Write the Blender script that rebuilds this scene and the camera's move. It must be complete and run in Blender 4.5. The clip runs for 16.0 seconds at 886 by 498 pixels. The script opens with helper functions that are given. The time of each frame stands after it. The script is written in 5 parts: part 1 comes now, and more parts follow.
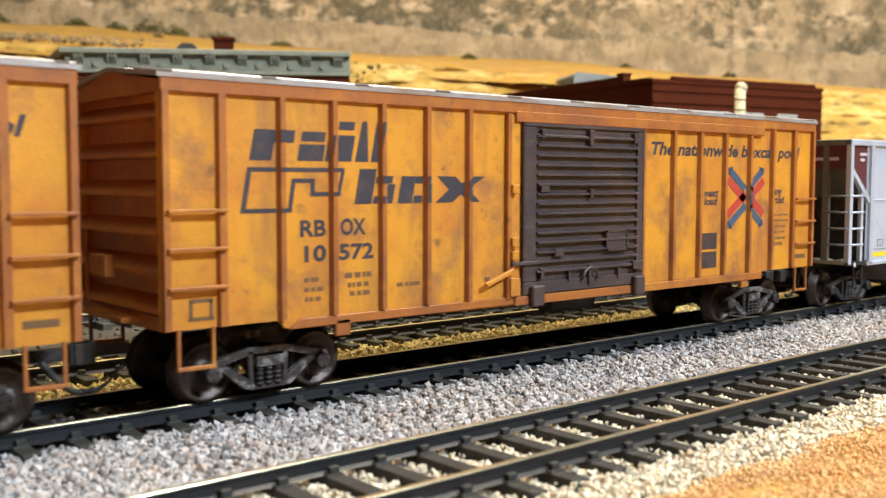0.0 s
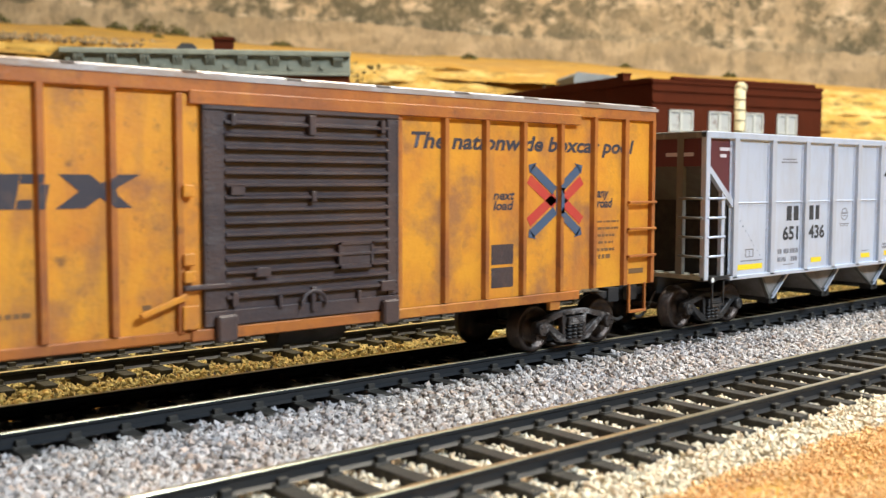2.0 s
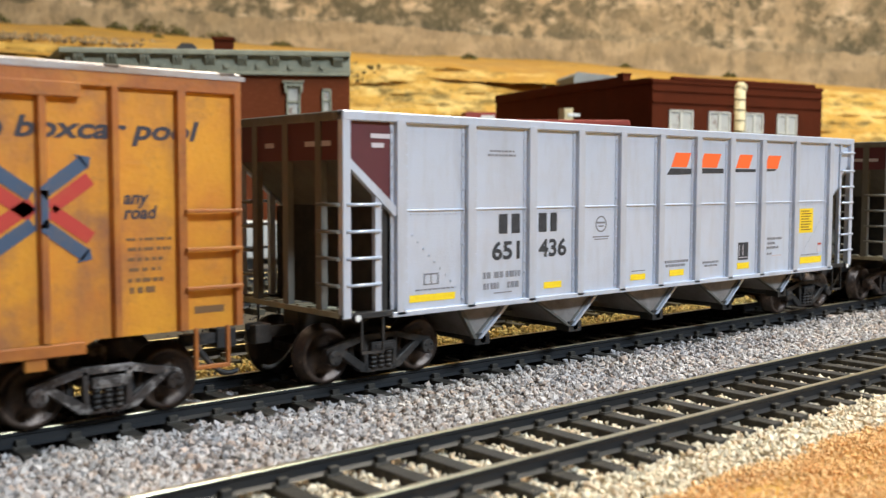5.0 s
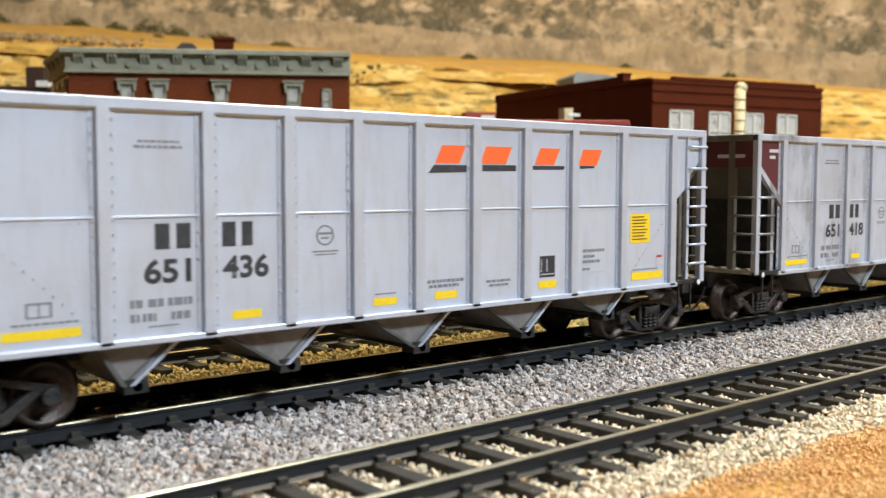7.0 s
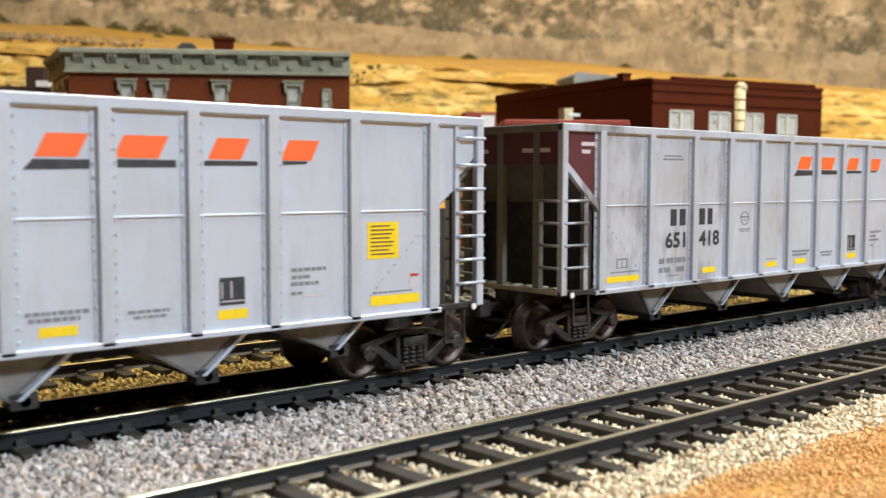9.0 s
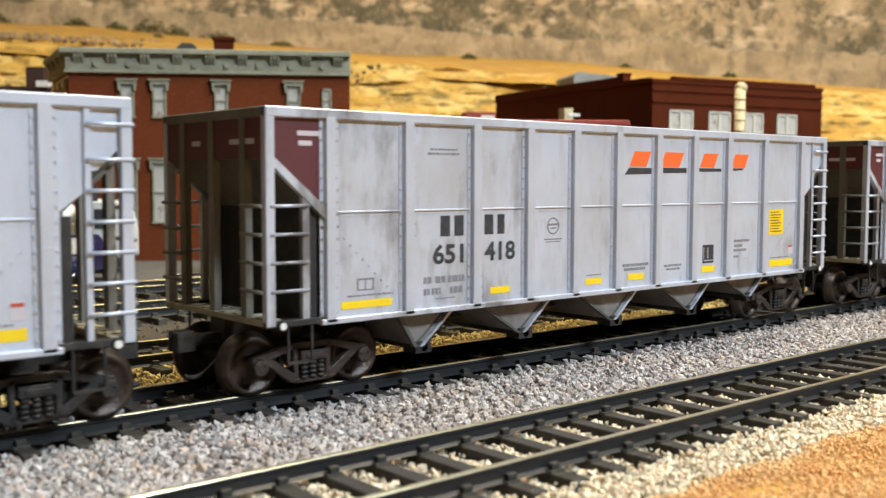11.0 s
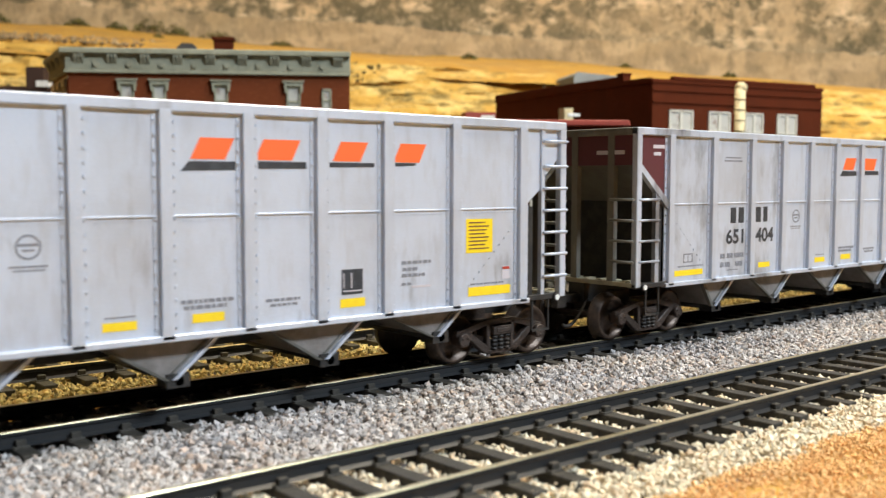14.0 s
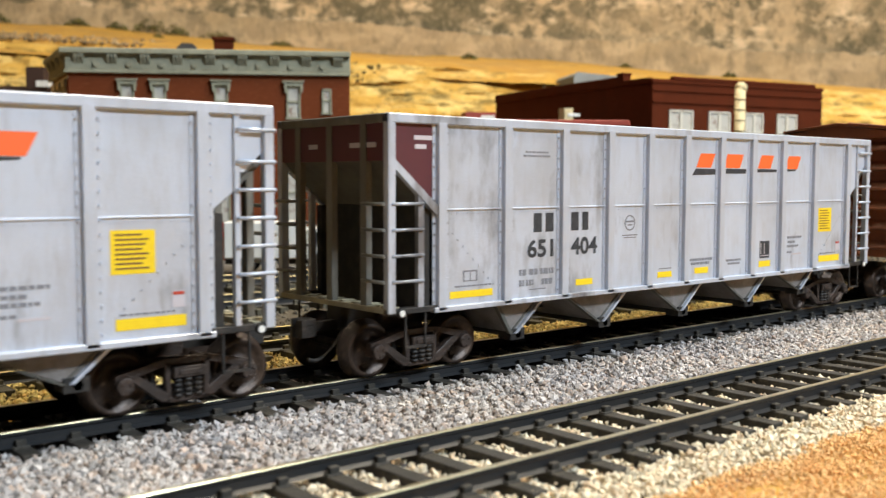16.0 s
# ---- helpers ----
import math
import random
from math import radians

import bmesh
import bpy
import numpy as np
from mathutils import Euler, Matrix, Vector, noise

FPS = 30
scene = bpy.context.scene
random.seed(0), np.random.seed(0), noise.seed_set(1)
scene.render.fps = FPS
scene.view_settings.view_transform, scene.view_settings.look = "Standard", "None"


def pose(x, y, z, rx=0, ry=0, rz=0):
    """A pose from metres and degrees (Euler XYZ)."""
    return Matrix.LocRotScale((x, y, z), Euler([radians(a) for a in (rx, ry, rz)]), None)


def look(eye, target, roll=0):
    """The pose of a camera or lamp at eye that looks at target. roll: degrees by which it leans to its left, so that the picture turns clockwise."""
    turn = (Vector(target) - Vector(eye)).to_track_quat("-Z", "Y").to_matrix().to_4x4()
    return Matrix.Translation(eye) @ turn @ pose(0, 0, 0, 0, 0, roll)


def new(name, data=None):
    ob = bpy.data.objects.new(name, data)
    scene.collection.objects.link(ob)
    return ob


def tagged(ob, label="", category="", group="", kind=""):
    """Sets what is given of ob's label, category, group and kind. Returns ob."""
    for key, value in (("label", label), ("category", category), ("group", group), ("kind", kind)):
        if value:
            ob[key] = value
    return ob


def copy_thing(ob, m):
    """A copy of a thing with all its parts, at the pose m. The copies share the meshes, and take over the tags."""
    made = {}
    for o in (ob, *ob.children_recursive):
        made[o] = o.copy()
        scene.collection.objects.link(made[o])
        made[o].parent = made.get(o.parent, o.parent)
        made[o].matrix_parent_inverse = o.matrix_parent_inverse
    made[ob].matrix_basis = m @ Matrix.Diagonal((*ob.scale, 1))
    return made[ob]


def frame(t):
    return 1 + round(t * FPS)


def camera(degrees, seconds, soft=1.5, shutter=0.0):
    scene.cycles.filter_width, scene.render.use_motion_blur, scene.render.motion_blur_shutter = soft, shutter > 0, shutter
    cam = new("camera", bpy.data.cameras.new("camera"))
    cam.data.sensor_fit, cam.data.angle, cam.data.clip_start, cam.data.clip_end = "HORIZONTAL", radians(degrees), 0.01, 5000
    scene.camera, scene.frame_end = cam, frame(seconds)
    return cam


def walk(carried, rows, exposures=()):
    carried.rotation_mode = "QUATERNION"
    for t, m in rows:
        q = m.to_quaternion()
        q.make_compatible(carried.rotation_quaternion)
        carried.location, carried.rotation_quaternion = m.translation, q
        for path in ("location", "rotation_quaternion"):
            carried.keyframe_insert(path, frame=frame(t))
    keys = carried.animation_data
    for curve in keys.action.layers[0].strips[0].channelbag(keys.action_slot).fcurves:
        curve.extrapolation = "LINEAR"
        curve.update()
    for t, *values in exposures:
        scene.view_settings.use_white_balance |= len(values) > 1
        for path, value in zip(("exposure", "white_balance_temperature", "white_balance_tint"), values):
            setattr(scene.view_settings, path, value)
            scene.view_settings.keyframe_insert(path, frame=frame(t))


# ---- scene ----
# A model railway in 1:87. All plans below are in millimetres; MM turns them into metres.
MM = 0.001
# ---- camera: it stands still ----
cam = camera(47.68, 16.0, soft=1.25, shutter=0.4)
cam.data.dof.use_dof = True
cam.data.dof.focus_distance = 0.215
cam.data.dof.aperture_fstop = 38.0
EYE = Vector((0.0, -157.06, 36.17))
AHEAD = Vector((0.64963, 0.75717, -0.06834))
STAND = look(EYE * MM, (EYE + AHEAD * 100) * MM, 0.12)
walk(cam, [(0.0, STAND), (16.0, STAND)], [(0.0, 0.07, 6230, 10), (4.0, -0.05, 6250, 10), (6.4, -0.33, 6330, 10), (7.0, -0.18, 6380, 10), (8.0, -0.16, 6450, 10), (9.2, -0.15, 6500, 10), (11.5, -0.15, 6500, 10), (13.0, -0.07, 6500, 10), (16.0, -0.1, 6550, 10)])

# ---- light: the ceiling lights of the layout room ----
world = bpy.data.worlds.new("room")
scene.world = world
world.use_nodes = True
world.node_tree.nodes["Background"].inputs[0].default_value = (0.92, 0.96, 1.0, 1)
world.node_tree.nodes["Background"].inputs[1].default_value = 0.01


def ceiling_light(x, y, z, wide, deep, watts, colour, tx, ty):
    d = bpy.data.lights.new("ceiling_light", "AREA")
    d.shape, d.size, d.size_y, d.energy, d.color = "RECTANGLE", wide, deep, watts, colour
    ob = new("ceiling_light", d)
    ob.matrix_world = look((x, y, z), (tx, ty, 0))


ceiling_light(0.48, -1.16, 1.00, 0.5, 0.20, 34.0, (0.76, 0.885, 1.0), 0.12, 0.0)
ceiling_light(0.30, 0.27, 1.25, 1.3, 0.16, 11.0, (1.0, 0.88, 0.68), 0.30, 0.27)
ceiling_light(0.42, -0.11, 0.62, 0.3, 0.10, 5.4, (1.0, 0.88, 0.68), 0.27, -0.10)


# ---- materials ----
def mat(name, base, rough=0.6, metal=0.0, var=(), bump=None, shift=0.0, isle=0.0, gloss=0.5):
    """var: (noise scale per metre, colour, amount, low, high, stretch) layers; bump: (scale, strength)."""
    m = bpy.data.materials.new(name)
    m.use_nodes = True
    nt = m.node_tree
    N, L = nt.nodes, nt.links
    b = N["Principled BSDF"]
    b.inputs["Roughness"].default_value = rough
    b.inputs["Metallic"].default_value = metal
    tc = N.new("ShaderNodeTexCoord")
    col = N.new("ShaderNodeRGB")
    col.outputs[0].default_value = (*base, 1)
    out = col.outputs[0]
    for i, v in enumerate(var):
        scale, c2, amount, lo, hi, stretch = v[:6]
        mp = N.new("ShaderNodeMapping")
        mp.inputs["Scale"].default_value = stretch
        mp.inputs["Location"].default_value = (0.37 * i + shift, 0.71 * i, 0.13 * i)
        L.new(tc.outputs["Object"], mp.inputs["Vector"])
        n = N.new("ShaderNodeTexNoise")
        n.inputs["Scale"].default_value = scale
        n.inputs["Detail"].default_value = 6
        n.inputs["Roughness"].default_value = 0.62
        L.new(mp.outputs[0], n.inputs["Vector"])
        r = N.new("ShaderNodeMapRange")
        r.inputs["From Min"].default_value = lo
        r.inputs["From Max"].default_value = hi
        r.inputs["To Max"].default_value = amount
        L.new(n.outputs["Fac"], r.inputs["Value"])
        weight = r.outputs[0]
        if len(v) > 6:  # the layer comes and goes over a wider noise
            wide = N.new("ShaderNodeTexNoise")
            wide.inputs["Scale"].default_value = v[6][0]
            wide.inputs["Detail"].default_value = 3
            L.new(mp.outputs[0], wide.inputs["Vector"])
            gate = N.new("ShaderNodeMapRange")
            gate.inputs["From Min"].default_value = v[6][1]
            gate.inputs["From Max"].default_value = v[6][2]
            L.new(wide.outputs["Fac"], gate.inputs["Value"])
            times = N.new("ShaderNodeMath")
            times.operation = "MULTIPLY"
            L.new(weight, times.inputs[0])
            L.new(gate.outputs[0], times.inputs[1])
            weight = times.outputs[0]
        mx = N.new("ShaderNodeMix")
        mx.data_type = "RGBA"
        L.new(weight, mx.inputs[0])
        L.new(out, mx.inputs[6])
        mx.inputs[7].default_value = (*c2, 1)
        out = mx.outputs[2]
    if isle:
        g = N.new("ShaderNodeNewGeometry")
        hs = N.new("ShaderNodeHueSaturation")
        r = N.new("ShaderNodeMapRange")
        r.inputs["To Min"].default_value = 1 - isle
        r.inputs["To Max"].default_value = 1 + isle * 0.6
        L.new(g.outputs["Random Per Island"], r.inputs["Value"])
        L.new(r.outputs[0], hs.inputs["Value"])
        L.new(out, hs.inputs["Color"])
        k = N.new("ShaderNodeMath")
        k.operation = "MULTIPLY"
        k.inputs[1].default_value = 13.7
        L.new(g.outputs["Random Per Island"], k.inputs[0])
        f = N.new("ShaderNodeMath")
        f.operation = "FRACT"
        L.new(k.outputs[0], f.inputs[0])
        r2 = N.new("ShaderNodeMapRange")
        r2.inputs["From Min"].default_value = 0.6
        r2.inputs["To Max"].default_value = 0.6
        L.new(f.outputs[0], r2.inputs["Value"])
        mx = N.new("ShaderNodeMix")
        mx.data_type = "RGBA"
        mx.blend_type = "MULTIPLY"
        L.new(r2.outputs[0], mx.inputs[0])
        L.new(hs.outputs[0], mx.inputs[6])
        mx.inputs[7].default_value = (0.9, 0.62, 0.42, 1)
        out = mx.outputs[2]
    L.new(out, b.inputs["Base Color"])
    if bump:
        n = N.new("ShaderNodeTexNoise")
        n.inputs["Scale"].default_value = bump[0]
        n.inputs["Detail"].default_value = 4
        L.new(tc.outputs["Object"], n.inputs["Vector"])
        bp = N.new("ShaderNodeBump")
        bp.inputs["Strength"].default_value = bump[1]
        bp.inputs["Distance"].default_value = 0.0004
        L.new(n.outputs["Fac"], bp.inputs["Height"])
        L.new(bp.outputs[0], b.inputs["Normal"])
    b.inputs["Specular IOR Level"].default_value = gloss
    return m


ONE = (1, 1, 1)
UP = (1, 1, 0.22)
M_YELLOW = mat("weathered_yellow_paint", (0.66, 0.285, 0.02), 0.48, 0.0,
               [(60, (0.50, 0.165, 0.025), 0.85, 0.42, 0.66, ONE), (130, (0.24, 0.10, 0.05), 0.7, 0.52, 0.72, UP), (85, (0.19, 0.08, 0.055), 0.7, 0.53, 0.70, ONE),
                (300, (0.12, 0.055, 0.03), 0.75, 0.60, 0.74, ONE, (22, 0.46, 0.62)), (420, (0.16, 0.075, 0.04), 0.5, 0.60, 0.82, ONE), (900, (0.74, 0.40, 0.09), 0.5, 0.62, 0.75, ONE, (35, 0.5, 0.62))], (1500, 0.18))
M_ORANGE = mat("rusty_orange_paint", (0.40, 0.13, 0.022), 0.48, 0.0,
               [(90, (0.26, 0.085, 0.028), 0.85, 0.42, 0.66, ONE), (60, (0.56, 0.24, 0.03), 0.6, 0.5, 0.66, ONE), (400, (0.15, 0.06, 0.028), 0.65, 0.55, 0.76, ONE), (900, (0.60, 0.33, 0.12), 0.5, 0.64, 0.76, ONE, (60, 0.5, 0.65))], (1500, 0.2))
M_BROWNCAR = mat("rust_brown_paint", (0.27, 0.085, 0.03), 0.55, 0.0,
                 [(90, (0.15, 0.05, 0.03), 0.8, 0.42, 0.7, ONE)], (1500, 0.15))
M_DOOR = mat("dark_brown_door_paint", (0.045, 0.032, 0.034), 0.5, 0.0,
             [(90, (0.10, 0.058, 0.045), 0.8, 0.4, 0.7, ONE), (600, (0.15, 0.085, 0.055), 0.5, 0.58, 0.78, ONE), (200, (0.09, 0.08, 0.08), 0.6, 0.55, 0.72, (1, 1, 3))], (1800, 0.25))
M_ROOF = mat("galvanised_roof", (0.46, 0.43, 0.42), 0.42, 0.4,
             [(70, (0.34, 0.25, 0.18), 0.8, 0.43, 0.66, ONE), (240, (0.26, 0.16, 0.10), 0.6, 0.52, 0.7, (0.4, 1, 1)), (500, (0.30, 0.2, 0.15), 0.5, 0.58, 0.78, ONE)], (2000, 0.2))
M_ALU = mat("silver_paint", (0.585, 0.645, 0.76), 0.36, 0.32,
            [(45, (0.47, 0.47, 0.50), 0.5, 0.45, 0.75, ONE), (75, (0.25, 0.235, 0.23), 0.45, 0.58, 0.74, UP), (500, (0.42, 0.41, 0.41), 0.35, 0.5, 0.8, UP)], (2500, 0.08))
M_POST = mat("dust_streaked_silver_post", (0.58, 0.63, 0.73), 0.42, 0.32,
             [(120, (0.40, 0.385, 0.385), 0.6, 0.44, 0.7, UP), (500, (0.52, 0.53, 0.55), 0.5, 0.5, 0.75, ONE)], (2500, 0.1))
# chute silver: dust, plus the shade under the car mixed into the base
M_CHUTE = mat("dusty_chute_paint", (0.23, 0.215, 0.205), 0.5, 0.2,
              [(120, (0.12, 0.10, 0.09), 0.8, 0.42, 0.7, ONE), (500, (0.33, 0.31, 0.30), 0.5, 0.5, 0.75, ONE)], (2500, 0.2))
M_ALU_DIRTY = mat("sooty_silver_paint", (0.585, 0.635, 0.735), 0.38, 0.30,
                  [(45, (0.42, 0.42, 0.435), 0.6, 0.42, 0.7, ONE), (60, (0.12, 0.108, 0.104), 0.85, 0.56, 0.68, (1, 1, 0.35)),
                   (500, (0.38, 0.36, 0.35), 0.4, 0.5, 0.8, UP), (220, (0.20, 0.17, 0.15), 0.5, 0.56, 0.74, UP, (30, 0.48, 0.62))], (2500, 0.08), shift=0.9)
# dusty silver of the hopper ends, darkened to carry the shade between cars
M_GRIMESHADE = mat("dust_browned_silver", (0.19, 0.18, 0.155), 0.5, 0.2,
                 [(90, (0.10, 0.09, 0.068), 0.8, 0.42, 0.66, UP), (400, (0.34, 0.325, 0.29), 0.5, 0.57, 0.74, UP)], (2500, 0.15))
M_PLATFORM = mat("dusty_walkway", (0.36, 0.32, 0.22), 0.7, 0.05, [(150, (0.18, 0.15, 0.10), 0.7, 0.45, 0.68, ONE)], (2500, 0.2))
M_FOAM = mat("olive_scenic_foam", (0.20, 0.14, 0.04), 0.9, 0.0, [(150, (0.06, 0.045, 0.018), 0.8, 0.4, 0.7, ONE)], isle=0.55)
M_MAROON = mat("maroon_paint", (0.10, 0.022, 0.028), 0.5, 0.0, [(200, (0.075, 0.02, 0.022), 0.6, 0.4, 0.7, ONE)])
# grey for slope sheets and chute lips, with their shade put into the colour
M_INSIDE_SHADE = mat("dull_grey_underside", (0.12, 0.116, 0.10), 0.65, 0.1, [(120, (0.06, 0.055, 0.045), 0.8, 0.4, 0.7, ONE)])
M_BLACK = mat("black_lettering", (0.025, 0.026, 0.03), 0.6, 0.0, [(500, (0.06, 0.06, 0.065), 0.6, 0.45, 0.7, ONE)])
M_FADED = mat("worn_dark_lettering", (0.036, 0.032, 0.042), 0.6, 0.0, [(300, (0.13, 0.075, 0.05), 0.55, 0.52, 0.75, ONE)])
M_GREYMARK = mat("grey_lettering", (0.20, 0.20, 0.22), 0.6)
M_OCHREMARK = mat("faint_brown_lettering", (0.17, 0.085, 0.03), 0.6)
M_WHITEMARK = mat("white_lettering", (0.55, 0.5, 0.52), 0.6)
M_LOGO = mat("orange_lettering", (0.90, 0.14, 0.03), 0.5)
M_STICKER = mat("yellow_reflective_strip", (0.90, 0.63, 0.02), 0.4, 0.0, [(900, (0.8, 0.5, 0.02), 0.5, 0.4, 0.7, ONE)])
M_BLUE = mat("faded_blue_paint", (0.05, 0.085, 0.15), 0.55, 0.0, [(300, (0.16, 0.11, 0.07), 0.5, 0.5, 0.75, ONE)])
M_RED = mat("faded_red_paint", (0.46, 0.04, 0.028), 0.55, 0.0, [(300, (0.45, 0.11, 0.03), 0.5, 0.5, 0.75, ONE)])
M_TRUCK = mat("rusty_cast_steel", (0.042, 0.029, 0.023), 0.5, 0.15,
              [(300, (0.10, 0.06, 0.042), 0.8, 0.48, 0.7, ONE), (800, (0.20, 0.14, 0.105), 0.5, 0.58, 0.74, ONE), (900, (0.04, 0.032, 0.03), 0.7, 0.5, 0.75, ONE)], (2500, 0.5))
M_TRUCKGREY = mat("dusty_grey_cast_steel", (0.045, 0.035, 0.030), 0.5, 0.2,
                  [(300, (0.085, 0.058, 0.045), 0.8, 0.45, 0.7, ONE), (260, (0.40, 0.355, 0.32), 0.85, 0.515, 0.63, ONE), (1100, (0.05, 0.04, 0.035), 0.7, 0.55, 0.75, ONE)], (2500, 0.5))
M_TRUCKDARK = mat("grimy_black_steel", (0.025, 0.023, 0.022), 0.55, 0.2,
                  [(300, (0.09, 0.07, 0.055), 0.8, 0.45, 0.7, ONE)], (2500, 0.4))
M_WHEEL = mat("wheel_steel", (0.045, 0.032, 0.026), 0.36, 0.5, [(260, (0.12, 0.08, 0.057), 0.75, 0.48, 0.68, ONE), (700, (0.24, 0.185, 0.14), 0.45, 0.58, 0.72, ONE)], (2500, 0.3))
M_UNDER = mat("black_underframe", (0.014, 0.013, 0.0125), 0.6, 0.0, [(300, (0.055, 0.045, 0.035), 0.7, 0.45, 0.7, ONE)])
M_TIE = mat("black_plastic_tie", (0.026, 0.0245, 0.022), 0.6, 0.0, [(400, (0.095, 0.083, 0.066), 0.7, 0.4, 0.7, (0.3, 1, 1)), (90, (0.065, 0.054, 0.042), 0.6, 0.45, 0.65, ONE)], (2500, 0.3), gloss=0.3)
M_TIE_BROWN = mat("dusty_plastic_tie", (0.05, 0.045, 0.03), 0.6, 0.0, [(300, (0.10, 0.085, 0.05), 0.7, 0.45, 0.7, ONE)], (2500, 0.3))
M_RAILSIDE = mat("blackened_rail_web", (0.018, 0.019, 0.021), 0.45, 0.2, [(500, (0.04, 0.035, 0.03), 0.6, 0.45, 0.7, (0.1, 1, 1))])
# siding and yard rail heads: reflected ochre is painted in as a gold base
M_RAILGOLD = mat("brassy_rail_head", (0.74, 0.58, 0.27), 0.38, 0.35, [(300, (0.40, 0.30, 0.15), 0.6, 0.45, 0.7, (0.08, 1, 1))])
M_RAILTOP = mat("polished_nickel_rail_head", (0.68, 0.58, 0.37), 0.30, 0.85, [(300, (0.34, 0.29, 0.19), 0.6, 0.45, 0.7, (0.08, 1, 1))])
M_BALLAST = mat("grey_white_ballast", (0.355, 0.338, 0.34), 0.8, 0.0,
                [(25, (0.50, 0.44, 0.37), 0.5, 0.4, 0.7, ONE), (1400, (0.40, 0.35, 0.33), 0.6, 0.5, 0.75, ONE)], (3000, 0.3), isle=0.62)
M_BALLAST_PALE = mat("pale_ballast_chips", (0.45, 0.43, 0.43), 0.8, 0.0,
                     [(25, (0.62, 0.55, 0.46), 0.5, 0.4, 0.7, ONE), (1400, (0.44, 0.40, 0.38), 0.6, 0.5, 0.75, ONE)], (3000, 0.3), isle=0.4)
M_BALLAST_CREAM = mat("cream_ballast", (0.80, 0.715, 0.54), 0.85, 0.0,
                      [(30, (0.68, 0.58, 0.42), 0.6, 0.4, 0.7, ONE), (1400, (0.48, 0.38, 0.25), 0.6, 0.5, 0.75, ONE)], (3000, 0.3), isle=0.36)
M_CINDER = mat("dark_cinders", (0.085, 0.07, 0.05), 0.9, 0.0, [(200, (0.16, 0.125, 0.07), 0.7, 0.5, 0.7, ONE)], (3000, 0.3), isle=0.5)
M_BALLAST_WARM = mat("tan_ballast", (0.78, 0.63, 0.24), 0.85, 0.0,
                     [(1400, (0.25, 0.17, 0.07), 0.7, 0.5, 0.75, ONE)], (3000, 0.3), isle=0.45)
M_FIELDSTONE = mat("dun_field_stone", (0.36, 0.25, 0.12), 0.9, 0.0, [(200, (0.16, 0.11, 0.055), 0.8, 0.4, 0.7, ONE)], isle=0.5)
M_BED = mat("ballast_bed", (0.16, 0.14, 0.125), 0.9, 0.0, [(900, (0.12, 0.10, 0.085), 0.9, 0.4, 0.7, ONE)], (1500, 0.8))
M_BED_WARM = mat("tan_bed", (0.085, 0.066, 0.04), 0.9, 0.0, [(900, (0.045, 0.036, 0.024), 0.9, 0.4, 0.7, ONE)], (1500, 0.8))
M_SOIL = mat("orange_soil_grains", (0.86, 0.55, 0.235), 0.9, 0.0, [(60, (0.88, 0.64, 0.35), 0.8, 0.4, 0.65, ONE), (1500, (0.62, 0.34, 0.12), 0.45, 0.45, 0.7, ONE)], (3000, 0.3), isle=0.2)
M_GROUND = mat("ochre_ground", (0.52, 0.27, 0.026), 0.9, 0.0,
               [(9, (0.42, 0.21, 0.04), 0.8, 0.4, 0.62, ONE), (28, (0.36, 0.21, 0.06), 0.65, 0.5, 0.64, ONE), (60, (0.66, 0.40, 0.075), 0.7, 0.5, 0.68, ONE), (130, (0.26, 0.15, 0.04), 0.7, 0.58, 0.7, ONE, (12, 0.45, 0.6)), (600, (0.38, 0.20, 0.05), 0.6, 0.5, 0.75, ONE)], (700, 0.8))
M_BRICK = mat("painted_red_brick", (0.15, 0.037, 0.0125), 0.9, 0.0, [(80, (0.13, 0.033, 0.010), 0.7, 0.4, 0.7, ONE), (500, (0.22, 0.072, 0.028), 0.5, 0.52, 0.7, (0.6, 0.6, 2))], (1200, 0.3), gloss=0.15)
M_BRICKDARK = mat("maroon_brick", (0.088, 0.017, 0.005), 0.9, 0.0, [(80, (0.064, 0.014, 0.0045), 0.7, 0.4, 0.7, ONE), (500, (0.11, 0.028, 0.011), 0.5, 0.52, 0.7, (0.6, 0.6, 2))], (1200, 0.3), gloss=0.12)
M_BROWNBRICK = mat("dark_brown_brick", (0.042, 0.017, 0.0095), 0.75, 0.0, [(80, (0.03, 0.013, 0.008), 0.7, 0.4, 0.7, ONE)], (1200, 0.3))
M_CORNICE = mat("grey_green_trim", (0.32, 0.315, 0.235), 0.8, 0.0, [(150, (0.19, 0.19, 0.135), 0.7, 0.4, 0.7, ONE)], gloss=0.25)
M_WHITETRIM = mat("cream_trim", (0.62, 0.59, 0.51), 0.6, 0.0, [(300, (0.48, 0.44, 0.35), 0.5, 0.4, 0.7, ONE)])
M_PANE = mat("curtained_pane", (0.52, 0.50, 0.45), 0.15, 0.0, [(160, (0.24, 0.15, 0.12), 0.8, 0.54, 0.66, ONE)])
M_PANEDARK = mat("dark_window_pane", (0.05, 0.055, 0.06), 0.1)
M_TAR = mat("tarred_roof", (0.05, 0.047, 0.045), 0.85, 0.0, [(200, (0.09, 0.08, 0.07), 0.6, 0.4, 0.7, ONE)])
M_GREYROOF = mat("grey_roof", (0.27, 0.275, 0.26), 0.8, 0.0, [(150, (0.20, 0.19, 0.17), 0.7, 0.4, 0.7, ONE)])
M_REDROOF = mat("red_painted_roof", (0.30, 0.04, 0.022), 0.6, 0.0, [(150, (0.22, 0.04, 0.03), 0.7, 0.4, 0.7, ONE)])
